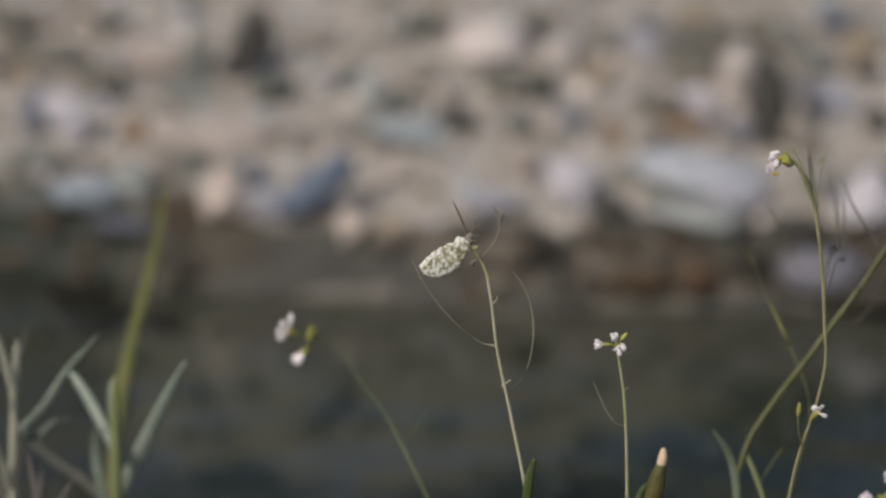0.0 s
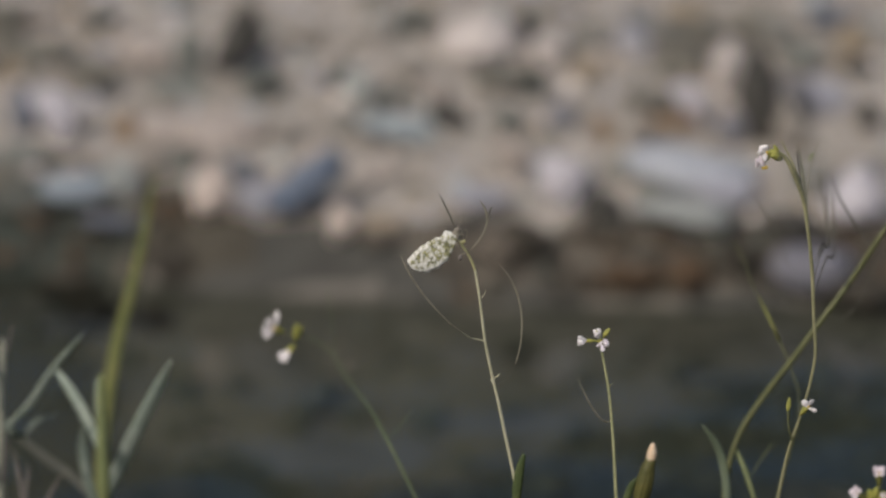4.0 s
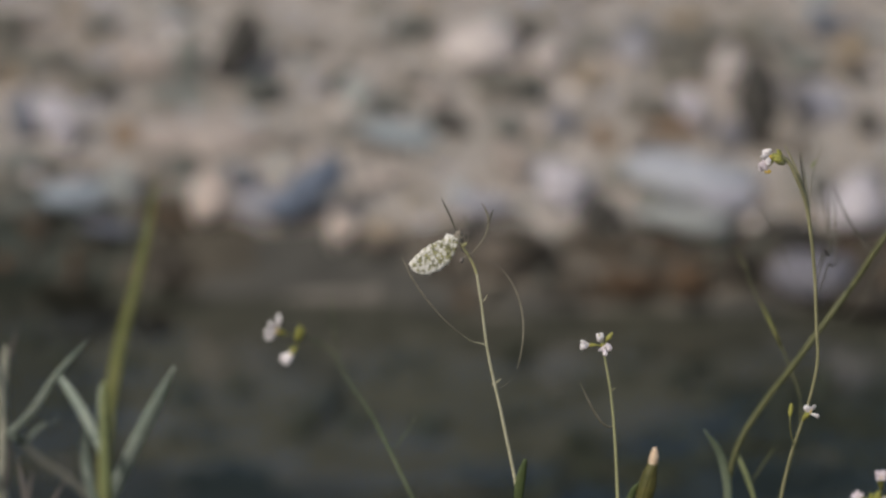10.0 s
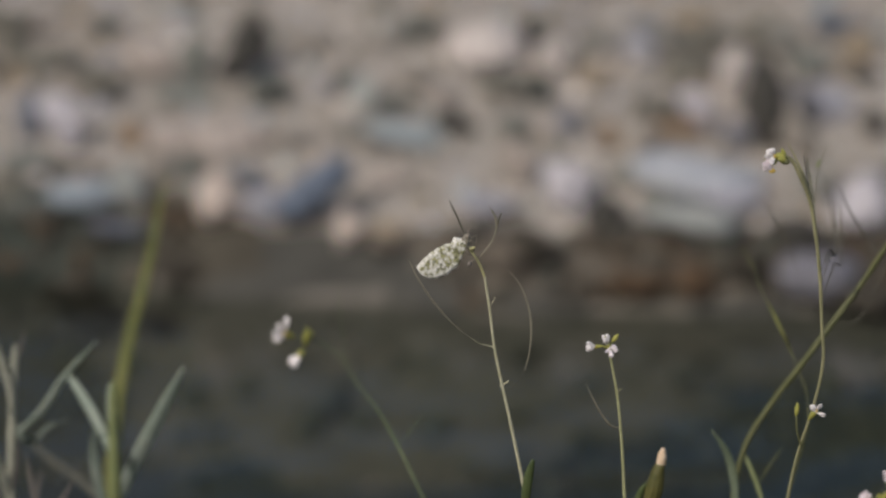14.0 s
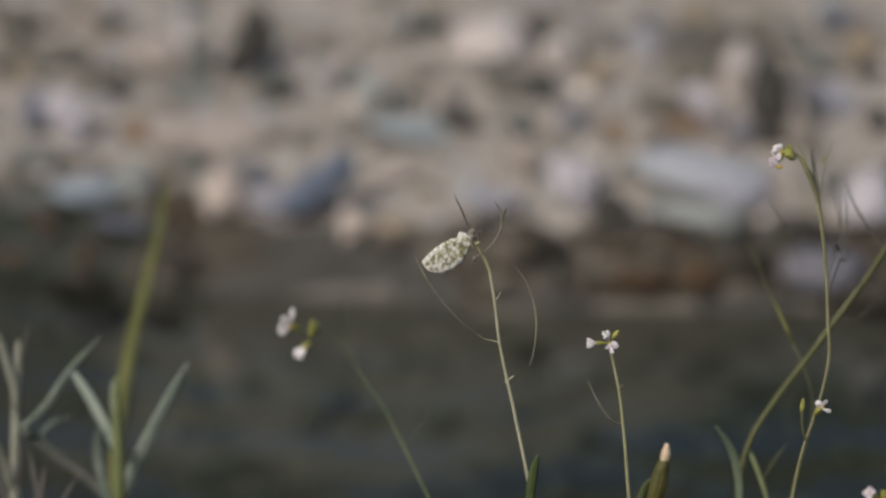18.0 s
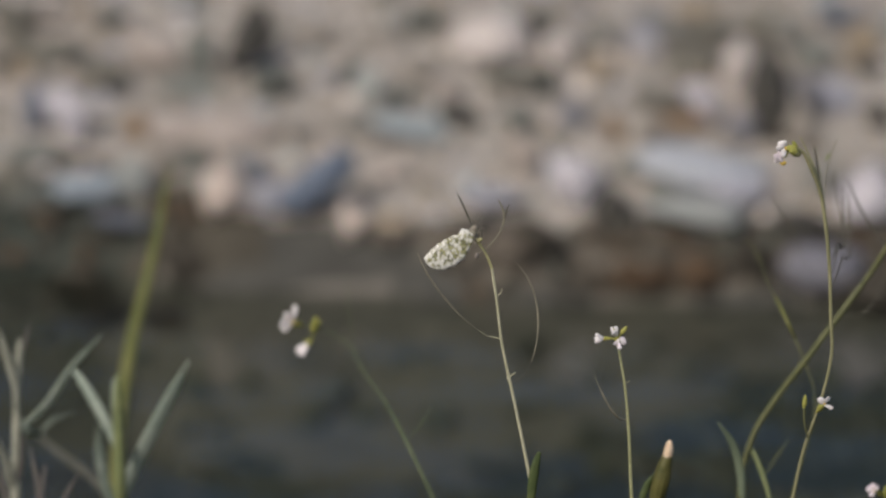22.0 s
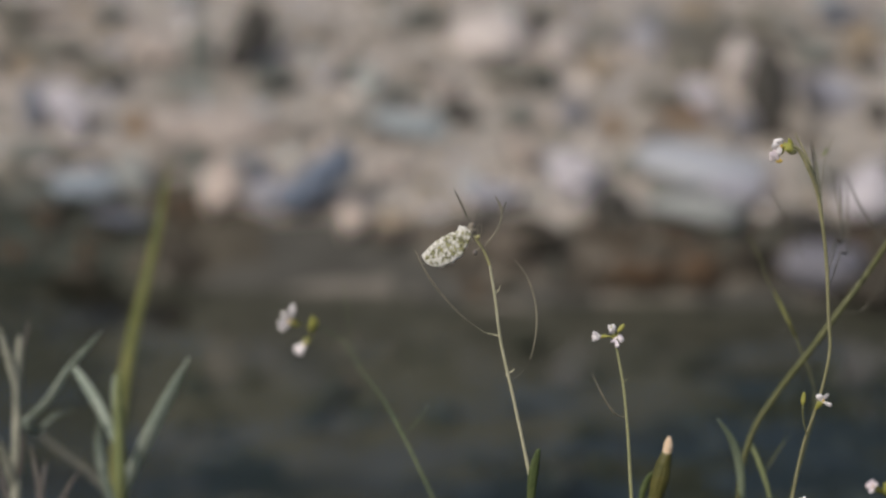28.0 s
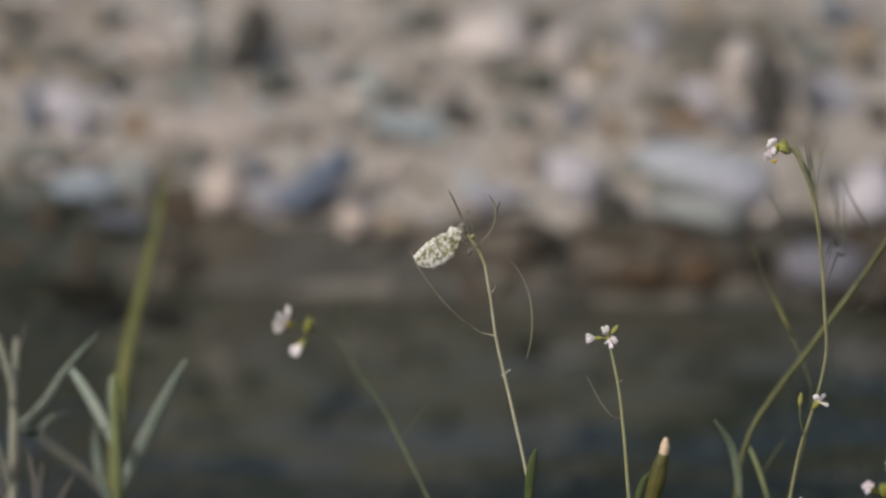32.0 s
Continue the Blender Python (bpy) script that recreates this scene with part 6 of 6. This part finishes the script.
    walk(CRESS_FAR, [(t, foot @ m) for t, m in sway([
        (0, 0.26, 0.03), (0.5, -0.03, -0.06), (1, 0.11, -0.01), (1.5, 0.22, 0.03), (2, 0.21, -0.00), (2.5, 0.12, -0.01), (3, 0.11, -0.02),
        (3.5, 0.13, -0.01), (5.5, 0.16, -0.01), (6, 0.06, 0.00), (6.5, 0.21, 0.04), (7, 0.14, -0.02), (7.5, 0.15, 0.01), (8, -0.11, 0.00),
        (8.5, 0.20, -0.04), (9, 0.13, 0.00), (9.5, 0.27, 0.03), (10, -0.06, 0.02), (10.5, 0.11, -0.02), (11, 0.17, 0.03),
        (11.5, 0.23, -0.02), (12, -0.00, 0.05), (12.5, -0.03, 0.01), (13, 0.17, -0.00), (13.5, 0.20, 0.00), (14, 0.07, 0.05),
        (14.5, 0.03, 0.01), (16.5, 0.06, 0.01), (17, 0.09, 0.02), (17.5, -0.01, 0.04), (18, 0.08, -0.01), (18.5, 0.18, 0.05),
        (19, 0.00, 0.00), (19.5, 0.24, 0.05), (20, -0.03, -0.02), (20.5, -0.05, 0.03), (21, 0.10, 0.01), (21.5, 0.10, -0.00),
        (22, 0.06, 0.10), (22.5, 0.23, 0.01), (23, -0.16, 0.02), (23.5, 0.12, 0.03), (24, 0.01, -0.01), (24.5, 0.20, 0.06),
        (25, -0.09, 0.07), (25.5, 0.08, -0.07), (27.5, 0.11, 0.08), (28, -0.01, 0.06), (28.5, 0.10, 0.01), (29, 0.17, 0.05),
        (29.5, -0.01, -0.02), (30, 0.02, 0.01), (30.5, 0.11, 0.03), (31, 0.10, -0.00), (31.5, 0.10, 0.10), (32, -0.02, -0.03)])])
    foot = Matrix.Translation(TUFT.location)
    walk(TUFT, [(t, foot @ m) for t, m in sway([
        (0, -1.04, 0.36), (0.5, -1.06, -0.05), (1, -1.18, 0.14), (1.5, -0.86, 0.20), (2, -0.87, 0.21), (2.5, -0.68, 0.10), (3, -1.19, 0.13),
        (3.5, -0.30, -0.09), (5.5, -0.49, 0.07), (6, -0.50, 0.16), (6.5, -0.41, 0.27), (7, -0.14, 0.13), (7.5, -0.50, 0.24), (8, -0.26, -0.01),
        (8.5, -0.33, 0.09), (9, -0.38, 0.11), (9.5, -0.24, 0.12), (10, -0.26, 0.18), (10.5, -0.24, 0.17), (11, -0.18, 0.28), (11.5, 0.09, 0.23),
        (12, 0.19, 0.17), (12.5, -0.16, 0.21), (13, -0.14, 0.29), (13.5, 0.30, 0.27), (14, -0.23, 0.48), (14.5, 0.13, 0.09),
        (16.5, 0.01, 0.23), (17, 0.06, 0.35), (17.5, 0.16, 0.37), (18, -0.07, 0.33), (18.5, -0.16, 0.42), (19, 0.00, 0.20),
        (19.5, -0.10, 0.41), (20, 0.41, 0.09), (20.5, 0.12, 0.24), (21, 0.13, 0.27), (21.5, -0.15, 0.33), (22, 0.25, 0.39),
        (22.5, 0.67, 0.18), (23, -0.02, 0.39), (23.5, 0.09, 0.37), (24, 0.28, 0.16), (24.5, 0.39, 0.35), (25, 0.59, 0.23),
        (25.5, 0.10, 0.25), (27.5, 0.63, 0.18), (28, 0.25, 0.38), (28.5, 0.30, 0.39), (29, 0.19, 0.40), (29.5, 0.46, 0.10),
        (30, 0.35, 0.19), (30.5, 0.19, 0.41), (31, 0.35, 0.27), (31.5, 0.15, 0.48), (32, 0.46, 0.17)])])
    foot = Matrix.Translation(STALK.location)
    walk(STALK, [(t, foot @ m) for t, m in sway([
        (0, -1.05, 0.36), (0.5, -1.06, -0.07), (1, -1.18, 0.12), (1.5, -0.87, 0.19), (2, -0.88, 0.20), (2.5, -0.68, 0.10), (3, -1.19, 0.12),
        (3.5, -0.30, -0.11), (5.5, -0.49, 0.08), (6, -0.50, 0.16), (6.5, -0.41, 0.26), (7, -0.14, 0.12), (7.5, -0.50, 0.23), (8, -0.26, -0.01),
        (8.5, -0.34, 0.08), (9, -0.38, 0.10), (9.5, -0.24, 0.11), (10, -0.26, 0.18), (10.5, -0.25, 0.16), (11, -0.18, 0.27), (11.5, 0.08, 0.22),
        (12, 0.19, 0.17), (12.5, -0.16, 0.20), (13, -0.14, 0.27), (13.5, 0.29, 0.26), (14, -0.23, 0.46), (14.5, 0.13, 0.09),
        (16.5, 0.02, 0.24), (17, 0.07, 0.35), (17.5, 0.17, 0.36), (18, -0.07, 0.31), (18.5, -0.16, 0.40), (19, 0.00, 0.18),
        (19.5, -0.10, 0.41), (20, 0.42, 0.08), (20.5, 0.12, 0.23), (21, 0.14, 0.26), (21.5, -0.15, 0.31), (22, 0.25, 0.38),
        (22.5, 0.67, 0.17), (23, -0.02, 0.38), (23.5, 0.09, 0.35), (24, 0.29, 0.15), (24.5, 0.40, 0.34), (25, 0.59, 0.22),
        (25.5, 0.10, 0.24), (27.5, 0.64, 0.16), (28, 0.26, 0.36), (28.5, 0.30, 0.38), (29, 0.19, 0.39), (29.5, 0.47, 0.09),
        (30, 0.36, 0.17), (30.5, 0.19, 0.39), (31, 0.35, 0.26), (31.5, 0.16, 0.48), (32, 0.46, 0.16)])])
    foot = Matrix.Translation(TALL.location)
    walk(TALL, [(t, foot @ m) for t, m in sway([
        (0, -1.01, 0.33), (0.5, -1.04, -0.11), (1, -1.15, 0.07), (1.5, -0.82, 0.15), (2, -0.83, 0.17), (2.5, -0.64, 0.07), (3, -1.16, 0.09),
        (3.5, -0.27, -0.15), (5.5, -0.47, 0.07), (6, -0.48, 0.16), (6.5, -0.38, 0.24), (7, -0.12, 0.09), (7.5, -0.49, 0.21), (8, -0.26, -0.03),
        (8.5, -0.32, 0.05), (9, -0.35, 0.07), (9.5, -0.22, 0.08), (10, -0.24, 0.16), (10.5, -0.23, 0.14), (11, -0.16, 0.25), (11.5, 0.11, 0.21),
        (12, 0.19, 0.15), (12.5, -0.17, 0.18), (13, -0.13, 0.25), (13.5, 0.31, 0.23), (14, -0.23, 0.45), (14.5, 0.12, 0.08),
        (16.5, 0.00, 0.24), (17, 0.05, 0.35), (17.5, 0.15, 0.36), (18, -0.08, 0.30), (18.5, -0.16, 0.38), (19, 0.00, 0.17),
        (19.5, -0.11, 0.40), (20, 0.39, 0.07), (20.5, 0.09, 0.21), (21, 0.12, 0.25), (21.5, -0.16, 0.30), (22, 0.24, 0.36),
        (22.5, 0.65, 0.16), (23, -0.05, 0.36), (23.5, 0.06, 0.33), (24, 0.27, 0.14), (24.5, 0.38, 0.34), (25, 0.57, 0.22),
        (25.5, 0.08, 0.23), (27.5, 0.62, 0.15), (28, 0.24, 0.35), (28.5, 0.29, 0.37), (29, 0.18, 0.37), (29.5, 0.45, 0.08),
        (30, 0.34, 0.15), (30.5, 0.18, 0.37), (31, 0.34, 0.25), (31.5, 0.14, 0.47), (32, 0.43, 0.15)])])
    foot = Matrix.Translation(DEAD.location)
    walk(DEAD, [(t, foot @ m) for t, m in sway([
        (0, -1.03, 0.31), (0.5, -1.05, -0.13), (1, -1.17, 0.02), (1.5, -0.85, 0.11), (2, -0.86, 0.15), (2.5, -0.66, 0.06), (3, -1.18, 0.06),
        (3.5, -0.29, -0.19), (5.5, -0.48, 0.09), (6, -0.49, 0.17), (6.5, -0.40, 0.21), (7, -0.13, 0.07), (7.5, -0.49, 0.21), (8, -0.26, -0.04),
        (8.5, -0.33, 0.03), (9, -0.37, 0.05), (9.5, -0.23, 0.06), (10, -0.25, 0.14), (10.5, -0.24, 0.12), (11, -0.17, 0.22), (11.5, 0.09, 0.19),
        (12, 0.19, 0.13), (12.5, -0.16, 0.15), (13, -0.13, 0.22), (13.5, 0.30, 0.20), (14, -0.23, 0.42), (14.5, 0.12, 0.07),
        (16.5, 0.01, 0.25), (17, 0.06, 0.36), (17.5, 0.16, 0.34), (18, -0.08, 0.26), (18.5, -0.16, 0.34), (19, 0.00, 0.13),
        (19.5, -0.10, 0.39), (20, 0.41, 0.06), (20.5, 0.11, 0.18), (21, 0.13, 0.24), (21.5, -0.16, 0.26), (22, 0.25, 0.32),
        (22.5, 0.66, 0.12), (23, -0.03, 0.32), (23.5, 0.08, 0.29), (24, 0.28, 0.11), (24.5, 0.39, 0.32), (25, 0.58, 0.20),
        (25.5, 0.09, 0.21), (27.5, 0.63, 0.10), (28, 0.25, 0.32), (28.5, 0.29, 0.35), (29, 0.18, 0.35), (29.5, 0.46, 0.05),
        (30, 0.35, 0.11), (30.5, 0.18, 0.33), (31, 0.34, 0.22), (31.5, 0.15, 0.45), (32, 0.45, 0.13)])])
    walk(water, [(t, pose(FLOW * t, 0, 0.0015 * math.sin(t * 1.3))) for t in range(0, 33, 2)])


motions()
